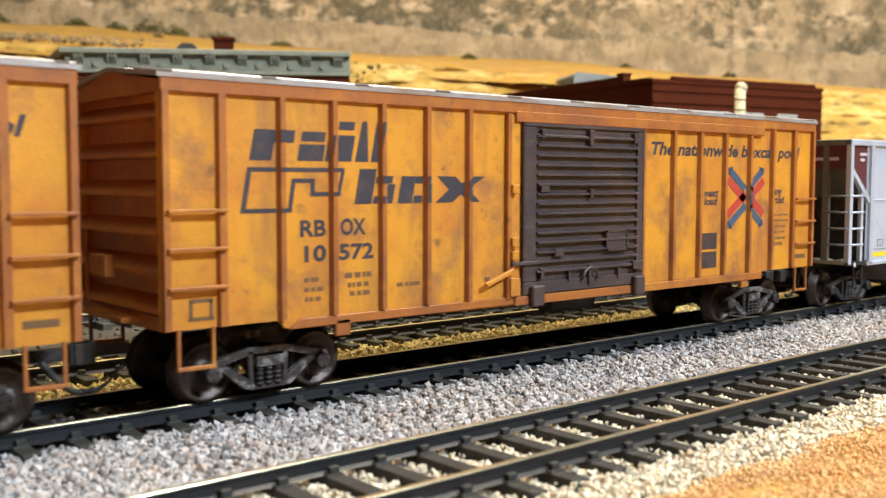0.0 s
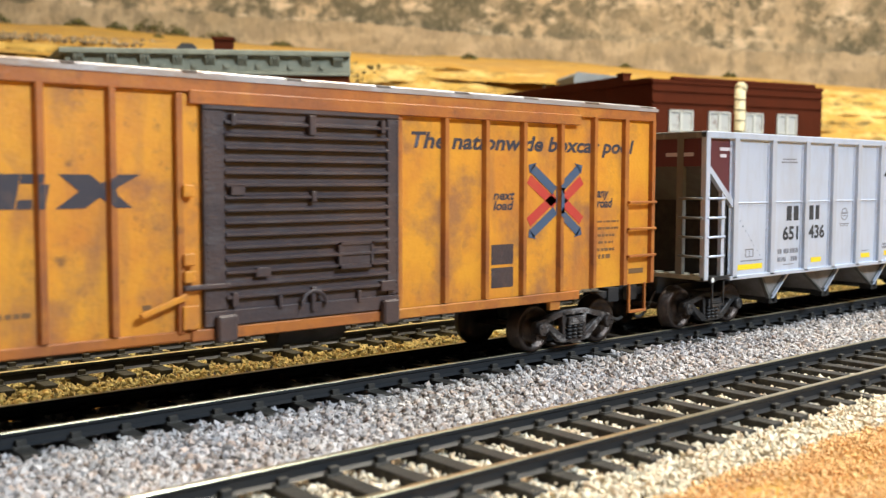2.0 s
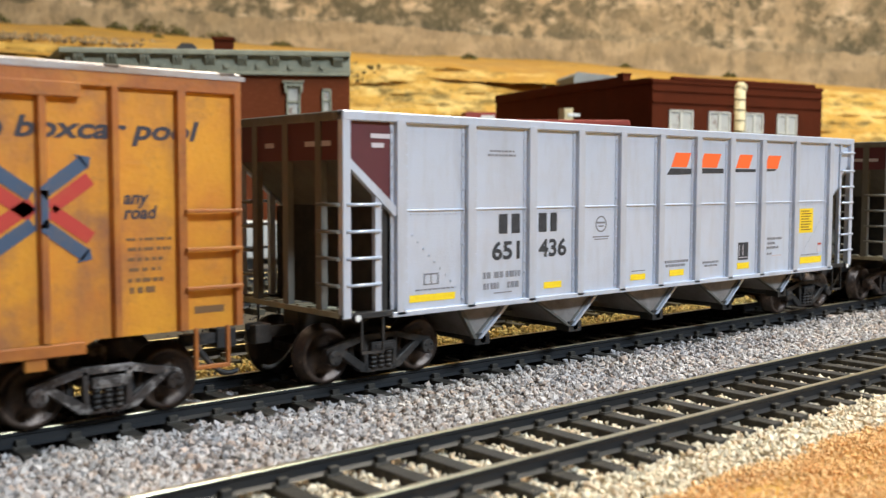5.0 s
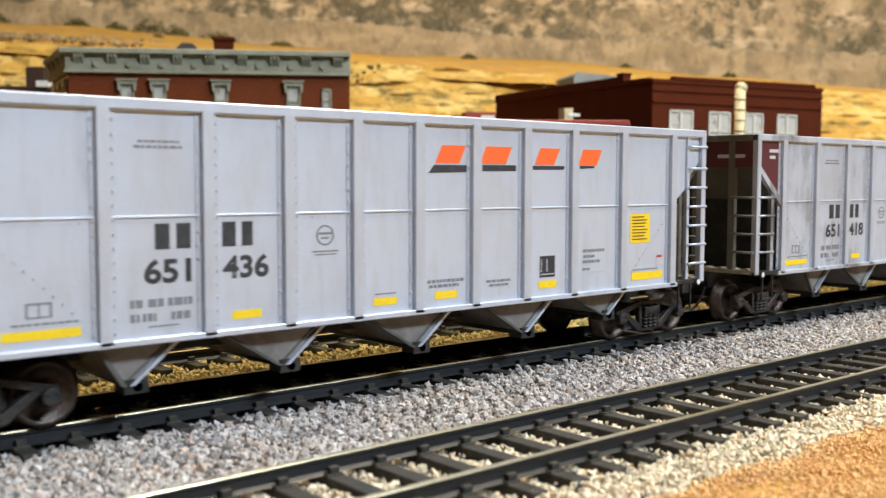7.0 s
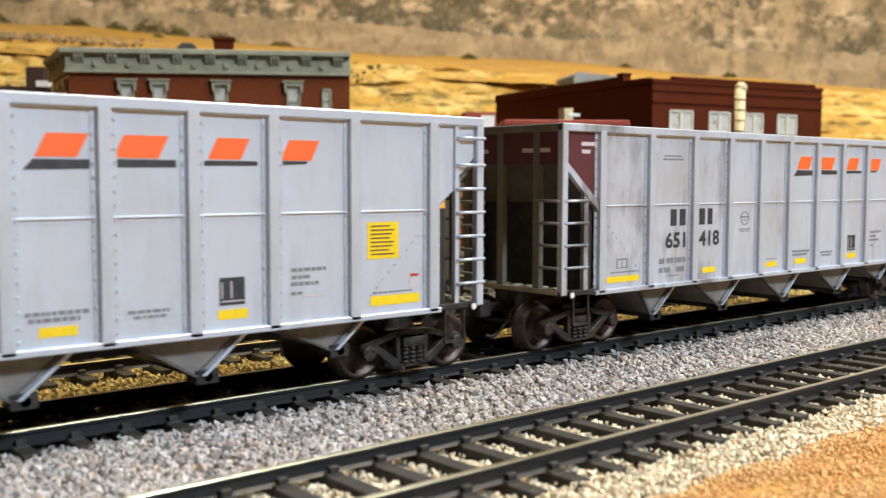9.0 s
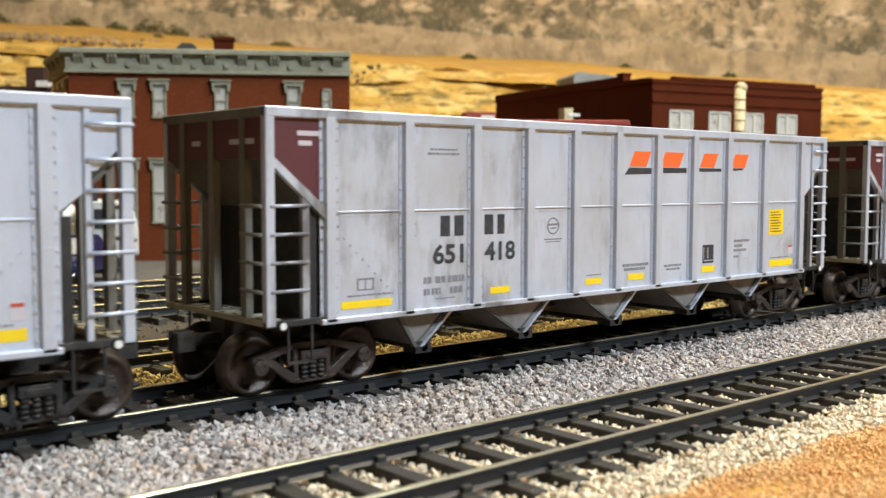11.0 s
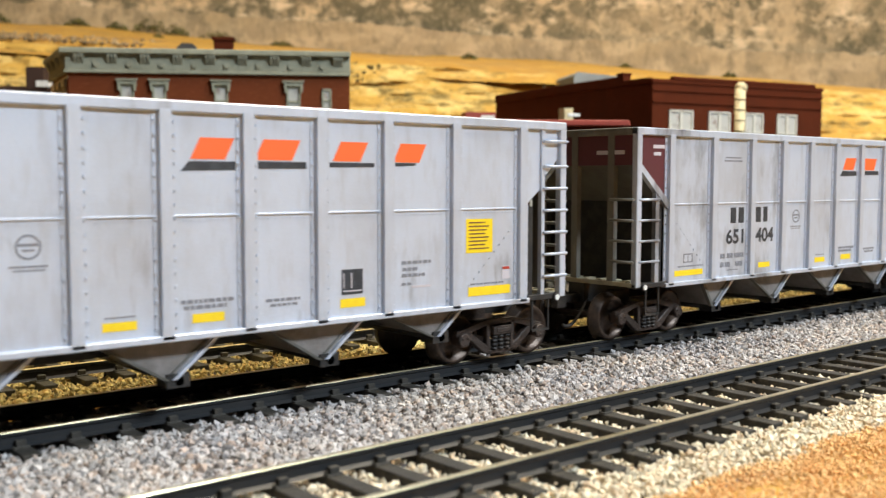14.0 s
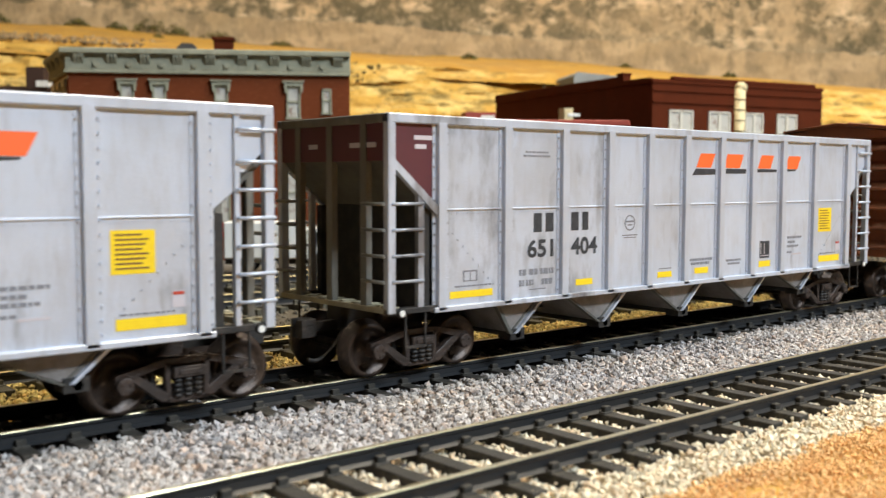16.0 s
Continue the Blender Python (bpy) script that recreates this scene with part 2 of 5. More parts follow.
M_CREAM = mat("cream_paint", (0.60, 0.50, 0.29), 0.6, 0.0, [(300, (0.42, 0.33, 0.17), 0.6, 0.45, 0.7, ONE)])
M_WHITE = mat("white_paint", (0.75, 0.74, 0.70), 0.4, 0.0, [(150, (0.6, 0.57, 0.5), 0.5, 0.45, 0.7, ONE)])
M_CARBLUE = mat("dark_blue_car_paint", (0.007, 0.011, 0.07), 0.2, 0.2)
M_CHROME = mat("chrome", (0.7, 0.7, 0.7), 0.2, 1.0)
M_LEAF = mat("olive_foliage", (0.17, 0.15, 0.03), 0.85, 0.0, [(200, (0.045, 0.045, 0.012), 0.8, 0.4, 0.7, ONE)], isle=0.4)
M_WALL = mat("room_wall_paint", (0.20, 0.19, 0.18), 0.9, 0.0, [(3, (0.17, 0.16, 0.15), 0.5, 0.4, 0.7, ONE)])
M_ROAD = mat("grey_road", (0.10, 0.095, 0.085), 0.9, 0.0, [(100, (0.15, 0.13, 0.10), 0.7, 0.4, 0.7, ONE)], (1500, 0.4))


def strata_material():
    """Ochre rock in rough beds with dark cracks between them."""
    return mat("ochre_rock_strata", (0.56, 0.33, 0.07), 0.9, 0.0,
               [(28, (0.46, 0.25, 0.055), 0.8, 0.4, 0.65, (1, 1, 2)), (40, (0.78, 0.56, 0.20), 0.75, 0.47, 0.64, (0.8, 0.8, 2.2)),
                (55, (0.17, 0.12, 0.04), 0.85, 0.53, 0.64, (0.7, 0.7, 1.7)), (150, (0.20, 0.135, 0.045), 0.75, 0.54, 0.68, (0.9, 0.9, 1.6)), (420, (0.74, 0.55, 0.25), 0.5, 0.58, 0.72, (0.9, 0.9, 1.4))], (500, 0.9), gloss=0.1)


def hill_material():
    """A printed hillside: dry grass at the foot, scrub in patches above."""
    return mat("printed_hillside", (0.52, 0.365, 0.20), 0.9, 0.0,
               [(4, (0.76, 0.52, 0.28), 0.85, 0.44, 0.6, (1, 1, 1.3)), (14, (0.38, 0.285, 0.165), 0.75, 0.47, 0.60, (1, 1, 1.6)),
                (26, (0.17, 0.135, 0.075), 0.95, 0.45, 0.55, (1, 1, 1.2), (4.5, 0.40, 0.53)), (62, (0.14, 0.115, 0.065), 0.9, 0.49, 0.58, (1, 1, 1.0), (6, 0.36, 0.54)),
                (150, (0.22, 0.17, 0.09), 0.6, 0.52, 0.66, (1, 1, 0.8)), (34, (0.88, 0.64, 0.38), 0.8, 0.55, 0.66, (0.8, 0.8, 1.6)), (220, (0.70, 0.52, 0.31), 0.5, 0.56, 0.7, (1, 1, 1))], gloss=0.1)


M_STRATA = strata_material()
M_HILL = hill_material()
M_DRYGRASS = mat("printed_dry_grass", (0.47, 0.335, 0.18), 0.9, 0.0,
                 [(9, (0.35, 0.26, 0.155), 0.8, 0.42, 0.60, (1, 1, 2.0)), (24, (0.62, 0.45, 0.26), 0.8, 0.46, 0.62, (1, 1, 1.8)), (38, (0.27, 0.205, 0.12), 0.75, 0.5, 0.62, (1, 1, 0.8)), (90, (0.23, 0.18, 0.10), 0.6, 0.54, 0.66, (1, 1, 0.6)), (220, (0.68, 0.48, 0.27), 0.5, 0.52, 0.7, (1.6, 1.6, 0.5))], gloss=0.1)


# ---- mesh helpers, all in millimetres ----
def box(bm, x0, x1, y0, y1, z0, z1):
    v = [bm.verts.new(p) for p in ((x0, y0, z0), (x1, y0, z0), (x1, y1, z0), (x0, y1, z0), (x0, y0, z1), (x1, y0, z1), (x1, y1, z1), (x0, y1, z1))]
    for f in ((3, 2, 1, 0), (4, 5, 6, 7), (0, 1, 5, 4), (1, 2, 6, 5), (2, 3, 7, 6), (3, 0, 4, 7)):
        bm.faces.new([v[i] for i in f])
    return v


def slab(bm, pts, a, b, axis="y"):
    """A flat outline pushed from a to b along an axis. The outline's two numbers are (x, z), (y, z) or (x, y)."""
    put = {"y": lambda p, k: (p[0], k, p[1]), "x": lambda p, k: (k, p[0], p[1]), "z": lambda p, k: (p[0], p[1], k)}[axis]
    lo, hi = [bm.verts.new(put(p, a)) for p in pts], [bm.verts.new(put(p, b)) for p in pts]
    n = len(pts)
    bm.faces.new(lo[::-1])
    bm.faces.new(hi)
    for i in range(n):
        j = (i + 1) % n
        bm.faces.new((lo[i], lo[j], hi[j], hi[i]))


def rod(bm, p, q, r, n=8, r2=None):
    p, q = Vector(p), Vector(q)
    d = (q - p).normalized()
    a = d.orthogonal().normalized()
    b = d.cross(a)
    r2 = r if r2 is None else r2
    ring = lambda c, s: [bm.verts.new(c + (a * math.cos(t) + b * math.sin(t)) * s) for t in (2 * math.pi * i / n for i in range(n))]
    A, B = ring(p, r), ring(q, r2)
    bm.faces.new(A[::-1])
    bm.faces.new(B)
    for i in range(n):
        j = (i + 1) % n
        f = bm.faces.new((A[i], A[j], B[j], B[i]))
        f.smooth = n > 6


def lathe(bm, profile, x, z, n=28):
    """Turns (y, radius) pairs about the axle that runs along y through (x, z)."""
    rings = [[bm.verts.new((x + r * math.cos(t), y, z + r * math.sin(t))) for t in (2 * math.pi * i / n for i in range(n))] for y, r in profile]
    for A, B in zip(rings, rings[1:]):
        for i in range(n):
            j = (i + 1) % n
            f = bm.faces.new((A[i], A[j], B[j], B[i]))
            f.smooth = True
    bm.faces.new(rings[0][::-1])
    bm.faces.new(rings[-1])


def part(name, bm, material, parent=None, label="", bevel=0.0):
    if bevel:
        bmesh.ops.bevel(bm, geom=bm.edges[:], offset=bevel, segments=1, affect="EDGES", clamp_overlap=True)
    bmesh.ops.recalc_face_normals(bm, faces=bm.faces[:])
    bm.transform(Matrix.Scale(MM, 4))
    me = bpy.data.meshes.new(name)
    bm.to_mesh(me)
    bm.free()
    me.materials.append(material)
    ob = new(name, me)
    ob.parent = parent
    if label:
        ob["label"] = label
    return ob


def made(shape, *args):
    bm = bmesh.new()
    shape(bm, *args)
    return bm


def again(ob, parent, m):
    """Another piece on the same mesh."""
    o = new(ob.name.split(".")[0], ob.data)
    o.parent = parent
    o.matrix_basis = m
    return o


def shift(x, y, z):
    return Matrix.Translation((x * MM, y * MM, z * MM))


def empty(name, label, category, group="", kind=""):
    ob = new(name)
    ob.empty_display_size = 0.01
    return tagged(ob, label, category, group, kind)


def lettering(name, body, x0, x1, z0, z1, y, material, parent, shear=0.0):
    """Words on a side that faces -y, set into the rectangle x0..x1, z0..z1."""
    cu = bpy.data.curves.new(name, "FONT")
    cu.body, cu.shear, cu.extrude, cu.resolution_u = body, shear, 0.0, 3
    cu.space_line = 0.8
    cu.offset = 0.03
    tmp = bpy.data.objects.new(name, cu)
    me = bpy.data.meshes.new_from_object(tmp)
    bpy.data.objects.remove(tmp)
    xs, ys = [v.co.x for v in me.vertices], [v.co.y for v in me.vertices]
    ax, bx, ay, by = min(xs), max(xs), min(ys), max(ys)
    for v in me.vertices:
        v.co = Vector((x0 + (v.co.x - ax) / (bx - ax) * (x1 - x0), y, z0 + (v.co.y - ay) / (by - ay) * (z1 - z0))) * MM
    me.materials.clear()
    me.materials.append(material)
    ob = new(name, me)
    ob.parent = parent
    return ob


def mark(name, shapes, y, material, parent, label=""):
    """Painted marks on a side that faces -y: outlines of (x, z) in one thin coat of paint."""
    bm = bmesh.new()
    for pts in shapes:
        slab(bm, pts, y, y + 0.05)
    return part(name, bm, material, parent, label)


def cut(pts, x, keep_right):
    """The part of an outline on one side of an upright line."""
    out = []
    for (ax, az), (bx, bz) in zip(pts, pts[1:] + pts[:1]):
        ina, inb = (ax >= x) == keep_right, (bx >= x) == keep_right
        if ina:
            out.append((ax, az))
        if ina != inb:
            t = (x - ax) / (bx - ax)
            out.append((x, az + t * (bz - az)))
    return out


def over_ribs(name, shapes, y, material, parent):
    """The same marks carried over the faces of the ribs."""
    bits = []
    for pts in shapes:
        for x in RIBS:
            piece = cut(pts, x - 0.45, True)
            piece = cut(piece, x + 0.45, False) if len(piece) > 2 else []
            if len(piece) > 2:
                bits.append(piece)
    if bits:
        mark(name, bits, y, material, parent)


def rect(x0, x1, z0, z1, lean=0.0):
    return [(x0, z0), (x1, z0), (x1 + lean * (z1 - z0), z1), (x0 + lean * (z1 - z0), z1)]


# ---- trucks: bolster with side frames, springs, axle boxes and wheelsets ----
def wheelset(parent, x, material):
    bm = bmesh.new()
    for s in (-1, 1):
        lathe(bm, [(s * 7.2, 1.2), (s * 7.2, 3.6), (s * 7.3, 5.65), (s * 7.9, 5.75), (s * 8.15, 5.05), (s * 9.9, 4.95), (s * 10.0, 4.2),
                   (s * 9.5, 3.9), (s * 9.3, 2.0), (s * 9.9, 1.5), (s * 10.1, 0.9)], 0, 0, 32)
    rod(bm, (0, -11.0, 0), (0, 11.0, 0), 0.8, 10)
    # four shallow casting lugs on each wheel plate
    for s in (-1, 1):
        for k in range(4):
            a = k * math.pi / 2 + 0.4
            rod(bm, (2.9 * math.cos(a), s * 9.2, 2.9 * math.sin(a)), (2.9 * math.cos(a), s * 9.55, 2.9 * math.sin(a)), 0.45, 6)
    ob = part("wheelset", bm, material, parent)
    ob.matrix_basis = shift(x, 0, 5.0)
    return ob


def truck(parent, x, steel, half=10.5):
    bm = bmesh.new()
    box(bm, -2.4, 2.4, -10.6, 10.6, 4.6, 7.4)
    box(bm, -3.2, 3.2, -4, 4, 7.2, 10.2)
    t = part("truck", bm, steel, parent, bevel=0.2)
    t.matrix_basis = shift(x, 0, 0)
    for s in (-1, 1):
        bm = bmesh.new()
        y0, y1 = s * 10.7, s * 12.1
        # upper chord, inclined struts, spring seat and column guides
        slab(bm, [(-half - 1.3, 6.6), (-half + 1.4, 7.2), (-3.6, 8.5), (3.6, 8.5), (half - 1.4, 7.2), (half + 1.3, 6.6), (half + 1.3, 5.7), (half - 1.2, 5.7), (3.4, 7.6), (-3.4, 7.6), (-half + 1.2, 5.7), (-half - 1.3, 5.7)], y0, y1)
        for d in (-1, 1):
            slab(bm, [(d * (half - 0.6), 6.0), (d * (half - 2.2), 6.4), (d * 3.2, 2.9), (d * 3.2, 1.6), (d * 4.4, 1.6)], y0, y1)
            slab(bm, [(d * 2.7, 1.6), (d * 3.6, 1.6), (d * 3.9, 8.0), (d * 2.9, 8.0)], y0, y1)
        box(bm, -3.4, 3.4, min(y0, y1), max(y0, y1), 1.4, 2.2)
        part("side_frame", bm, steel, t, bevel=0.16)
        bm = bmesh.new()
        box(bm, -2.7, 2.7, s * 12.5 - 0.45, s * 12.5 + 0.45, 5.3, 7.0)
        box(bm, -1.9, 1.9, s * 12.9 - 0.25, s * 12.9 + 0.25, 5.7, 6.6)
        part("bolster_end", bm, steel, t, bevel=0.12)
        for k in (-1.7, 0, 1.7):
            bm = bmesh.new()
            for j in range(4):
                rod(bm, (k, s * 11.9, 2.2 + j * 0.8), (k, s * 11.9, 2.7 + j * 0.8), 0.75, 10)
            rod(bm, (k, s * 11.9, 2.2), (k, s * 11.9, 5.4), 0.5, 8)
            part("spring", bm, M_TRUCKDARK, t)
        for d in (-1, 1):
            bm = bmesh.new()
            box(bm, d * half - 1.4, d * half + 1.4, min(s * 10.4, s * 12.2), max(s * 10.4, s * 12.2), 4.0, 6.2)
            rod(bm, (d * half, s * 12.0, 5.0), (d * half, s * 13.1, 5.0), 1.5, 14, 1.35)
            for k in range(3):
                a = 2.1 * k + 0.5
                rod(bm, (d * half + 0.8 * math.cos(a), s * 13.0, 5.0 + 0.8 * math.sin(a)), (d * half + 0.8 * math.cos(a), s * 13.35, 5.0 + 0.8 * math.sin(a)), 0.3, 6)
            part("axle_box", bm, steel, t, bevel=0.12)
    for d in (-1, 1):
        wheelset(t, d * half, M_WHEEL)
        bm = bmesh.new()
        box(bm, d * (half - 6.6), d * (half - 5.9), -8.8, 8.8, 4.0, 5.0)
        for s in (-1, 1):
            box(bm, d * (half - 6.2), d * (half - 5.3), s * 8.5 - 1.2, s * 8.5 + 1.2, 3.4, 6.0)
        part("brake_beam", bm, M_TRUCKDARK, t)
    return t


def coupler(parent, x, d, z=9.0):
    bm = bmesh.new()
    box(bm, min(x, x + d * 6.5), max(x, x + d * 6.5), -1.1, 1.1, z - 1.0, z + 0.8)
    slab(bm, [(x + d * 6, -1.6), (x + d * 9.4, -2.0), (x + d * 9.8, -0.4), (x + d * 7.8, 0.0), (x + d * 9.6, 1.2), (x + d * 9.2, 2.3), (x + d * 6, 1.7)], z - 1.9, z + 1.5, "z")
    part("coupler", bm, M_TRUCKDARK, parent, bevel=0.12)
    bm = bmesh.new()
    rings = []
    for k in range(11):
        t = k / 10
        c = Vector((x + d * (1 + 8 * t), -3.2, z - 0.5 - 5.5 * math.sin(math.pi * min(1, t * 0.62))))
        rings.append([bm.verts.new(c + Vector((0.45 * math.sin(a) * (1 - t), 0.45 * math.cos(a), 0.45 * math.sin(a)))) for a in (2 * math.pi * i / 7 for i in range(7))])
    for A, B in zip(rings, rings[1:]):
        for i in range(7):
            bm.faces.new((A[i], A[(i + 1) % 7], B[(i + 1) % 7], B[i])).smooth = True
    bm.faces.new(rings[0])
    bm.faces.new(rings[-1])
    part("air_hose", bm, M_TRUCKDARK, parent)


# ---- box car ----
BOX_L = 185.4
RIBS = (20.7, 30.8, 41.1, 51.2, 61.3, 124.0, 134.2, 144.3, 155.0, 165.2)


def box_car(label, paint, trim, doorpaint, decorated):
    car = empty("box_car", label, "box car", "cars of the train")
    L, W = BOX_L, 17.2
    low = [(0, 13.4), (20.2, 13.4), (21.5, 12.0), (70, 11.6), (116, 11.6), (160, 12.4), (162, 13.4), (L, 13.4), (L, 50.8), (0, 50.8)]
    for s in (-1, 1):
        y = s * W
        bm = bmesh.new()
        slab(bm, low, y - 0.5 * s - 0.5, y - 0.5 * s + 0.5)
        part("side_panel", bm, paint, car)
        bm = bmesh.new()
        slab(bm, [(0, 49.2), (L, 49.2), (L, 51.4), (0, 51.4)], min(y, y + s * 0.75), max(y, y + s * 0.75))
        slab(bm, [(73, 47.5), (L * 0.865, 47.5), (L * 0.865, 49.6), (73, 49.6)], min(y, y + s * 1.1), max(y, y + s * 1.1))
        part("side_plate", bm, trim, car, bevel=0.14)
        bm = bmesh.new()
        slab(bm, [(22, 11.8), (160, 12.0), (158, 13.4), (24, 13.4)], min(y, y + s * 0.6), max(y, y + s * 0.6))
        slab(bm, [(73, 11.6), (L * 0.865, 11.6), (L * 0.865, 13.4), (73, 13.4)], min(y, y + s * 1.0), max(y, y + s * 1.0))
        part("side_sill", bm, trim, car, bevel=0.14)
        for i, x in enumerate(RIBS):
            if i in (0, 5):
                bm = bmesh.new()
                xs = RIBS[i]
                slab(bm, [(xs - 0.85, y), (xs - 0.45, y + s * 0.95), (xs + 0.45, y + s * 0.95), (xs + 0.85, y)], 13.6, 49.4, "z")
                rib = part("rib", bm, trim, car)
            else:
                again(rib, car, shift(x - RIBS[0 if i < 5 else 5], 0, 0))
        for x in (0.7, 10.0, 175.4, L - 0.7):
            bm = bmesh.new()
            w = 0.9 if 5 < x < 180 else 0.75
            slab(bm, [(x - w, y), (x - w * 0.7, y + s * 0.9), (x + w * 0.7, y + s * 0.9), (x + w, y)], 13.5, 49.4, "z")
            part("corner_post", bm, trim, car)
        for x0, x1 in ((0.6, 10.4), (175.6, L - 0.4)):
            for z in (19.5, 25.4, 31.2):
                bm = bmesh.new()
                box(bm, x0, x1, min(y + s * 0.8, y + s * 1.7), max(y + s * 0.8, y + s * 1.7), z, z + 0.55)
                part("grab_rung", bm, trim, car, bevel=0.1)
            # sill step hung below the ladder
            bm = bmesh.new()
            for x in (x0 + 2.0, x1 - 2.0):
                box(bm, x - 0.3, x + 0.3, y - 0.3, y + 0.3, 7.6, 13.6)
            box(bm, x0 + 1.7, x1 - 1.7, y - 0.45, y + 0.45, 7.1, 7.7)
            part("step", bm, trim, car, bevel=0.08)
        # door track, plug door and its hardware
        for x0, x1, k in ((70.9, 72.0, 1.0), (72.0, 74.6, 0.5), (112.9, 113.9, 0.6)):
            bm = bmesh.new()
            box(bm, x0, x1, min(y, y + s * k), max(y, y + s * k), 13.0, 49.0)
            part("door_post", bm, paint if k == 0.5 else trim, car, bevel=0.12)
        for x in (32.5, 153.5):
            bm = bmesh.new()
            box(bm, x - 1.5, x + 1.5, y - 0.6, y + 0.6, 9.8, 12.6)
            part("jacking_pad", bm, trim, car, bevel=0.15)
        bm = bmesh.new()
        yo = lambda k: y + s * k
        def plate(x0, x1, z0, z1, k0, k1):
            box(bm, x0, x1, min(yo(k0), yo(k1)), max(yo(k0), yo(k1)), z0, z1)
        plate(75.2, 112.8, 13.6, 48.6, 0, 0.45)
        door = part("door", bm, doorpaint, car, bevel=0.12)
        for nm, x0, x1, z0, z1, k in (("door_stile", 75.2, 78.9, 16.1, 46.7, 0.95), ("door_stile", 110.3, 112.8, 16.1, 46.7, 0.95), ("door_rail", 75.2, 112.8, 46.8, 48.6, 1.0), ("door_rail", 75.2, 112.8, 13.6, 16.0, 1.0)):
            bm = bmesh.new()
            plate(x0, x1, z0, z1, 0.4, k)
            part(nm, bm, doorpaint, door, bevel=0.12)
        for x in (75.8, 112.3):
            bm = bmesh.new()
            for k in range(34):
                plate(x - 0.14, x + 0.14, 14.2 + k * 1.0, 14.45 + k * 1.0, 0.9, 1.1)
            part("door_rivets", bm, doorpaint, door)
        for k in range(15):
            z = 18.0 + k * 1.93
            bm = bmesh.new()
            slab(bm, [(yo(0.4), z - 0.42), (yo(1.4 if k not in (3, 9) else 1.6), z - 0.2), (yo(1.4 if k not in (3, 9) else 1.6), z + 0.12), (yo(0.4), z + 0.55)], 78.8, 110.4, "x")
            part("door_slat", bm, doorpaint, door)
        for x, z, w, h, k in ((94.5, 45.0, 1.2, 3.2, 1.7), (80.2, 45.4, 0.9, 1.8, 1.6), (109, 45.3, 0.9, 2.2, 1.6), (94.8, 33.5, 0.9, 1.8, 1.6), (80.8, 34.6, 2.4, 1.6, 1.6),
                              (85.2, 21.6, 2.6, 1.5, 1.5), (110.0, 17.8, 3.2, 1.8, 1.7), (104.0, 16.4, 0.7, 2.0, 1.4), (88.4, 16.6, 0.7, 2.0, 1.4), (94.6, 16.6, 0.8, 4.0, 1.5), (80.2, 17.6, 1.0, 2.2, 1.5)):
            bm = bmesh.new()
            box(bm, x - w / 2, x + w / 2, min(yo(0.4), yo(k)), max(yo(0.4), yo(k)), z - h / 2, z + h / 2)
            part("door_bracket", bm, doorpaint, door, bevel=0.1)
        bm = bmesh.new()
        for x0, x1, z0, z1 in ((99.6, 106.8, 25.3, 25.8), (99.6, 106.8, 21.3, 21.8), (99.6, 100.1, 21.3, 25.8), (106.3, 106.8, 21.3, 25.8), (100, 106.5, 21.6, 25.5)):
            box(bm, x0, x1, min(yo(0.5), yo(1.3 if x1 - x0 < 7 and z1 - z0 > 1 and x0 == 100 else 1.55)), max(yo(0.5), yo(1.3 if x0 == 100 else 1.55)), z0, z1)
        part("placard_board", bm, doorpaint, door)
        bm = bmesh.new()
        for j in range(9):
            a, b = math.pi * j / 9, math.pi * (j + 1) / 9
            rod(bm, (94.6 + 2.4 * math.cos(a), yo(1.5), 15.6 + 2.4 * math.sin(a)), (94.6 + 2.4 * math.cos(b), yo(1.5), 15.6 + 2.4 * math.sin(b)), 0.32, 6)
        part("door_wheel", bm, doorpaint, door)
        for x in (78.5, 110.3):
            bm = bmesh.new()
            box(bm, x - 1.7, x + 1.7, min(yo(0.5), yo(2.3)), max(yo(0.5), yo(2.3)), 11.2, 15.4)
            part("door_shoe", bm, doorpaint, door, bevel=0.3)
        bm = bmesh.new()
        box(bm, 71.6, 79.5, min(yo(1.0), yo(1.6)), max(yo(1.0), yo(1.6)), 19.5, 20.3)
        part("door_latch", bm, doorpaint, door, bevel=0.15)
        bm = bmesh.new()
        slab(bm, [(64.5, 16.6), (65, 15.9), (72, 18.2), (72, 19.2)], min(yo(1.0), yo(1.8)), max(yo(1.0), yo(1.8)))
        for z in (34.5, 24.2, 21.6):
            box(bm, 71.6, 73.4, min(yo(0.7), yo(1.7)), max(yo(0.7), yo(1.7)), z - 0.9, z + 0.9)
        box(bm, 71.4, 74.0, min(yo(0.7), yo(1.5)), max(yo(0.7), yo(1.5)), 13.6, 17.2)
        part("latch_bar", bm, paint, car, bevel=0.12)
    # ribbed ends under the gable
    for d, x in ((-1, 0.0), (1, L)):
        bm = bmesh.new()
        slab(bm, [(-W + 0.9, 13.4), (W - 0.9, 13.4), (W - 0.9, 50.8), (0, 53.2), (-W + 0.9, 50.8)], x - d * 2.2, x - d * 3.0, "x")
        part("end_wall", bm, trim, car)
        for k in range(6):
            z = 18.6 + k * 5.9
            bm = bmesh.new()
            slab(bm, [(x - d * 2.3, z), (x + d * 0.3, z - 2.2), (x + d * 0.4, z - 2.6), (x - d * 2.3, z - 2.9)], -W + 0.95, W - 0.95, "y")
            part("end_rib", bm, trim, car)
        bm = bmesh.new()
        slab(bm, [(-W, 49.2), (W, 49.2), (W, 50.9), (0, 53.3), (-W, 50.9)], x - d * 2.1, x + d * 0.1, "x")
        part("end_fascia", bm, trim, car)
        bm = bmesh.new()
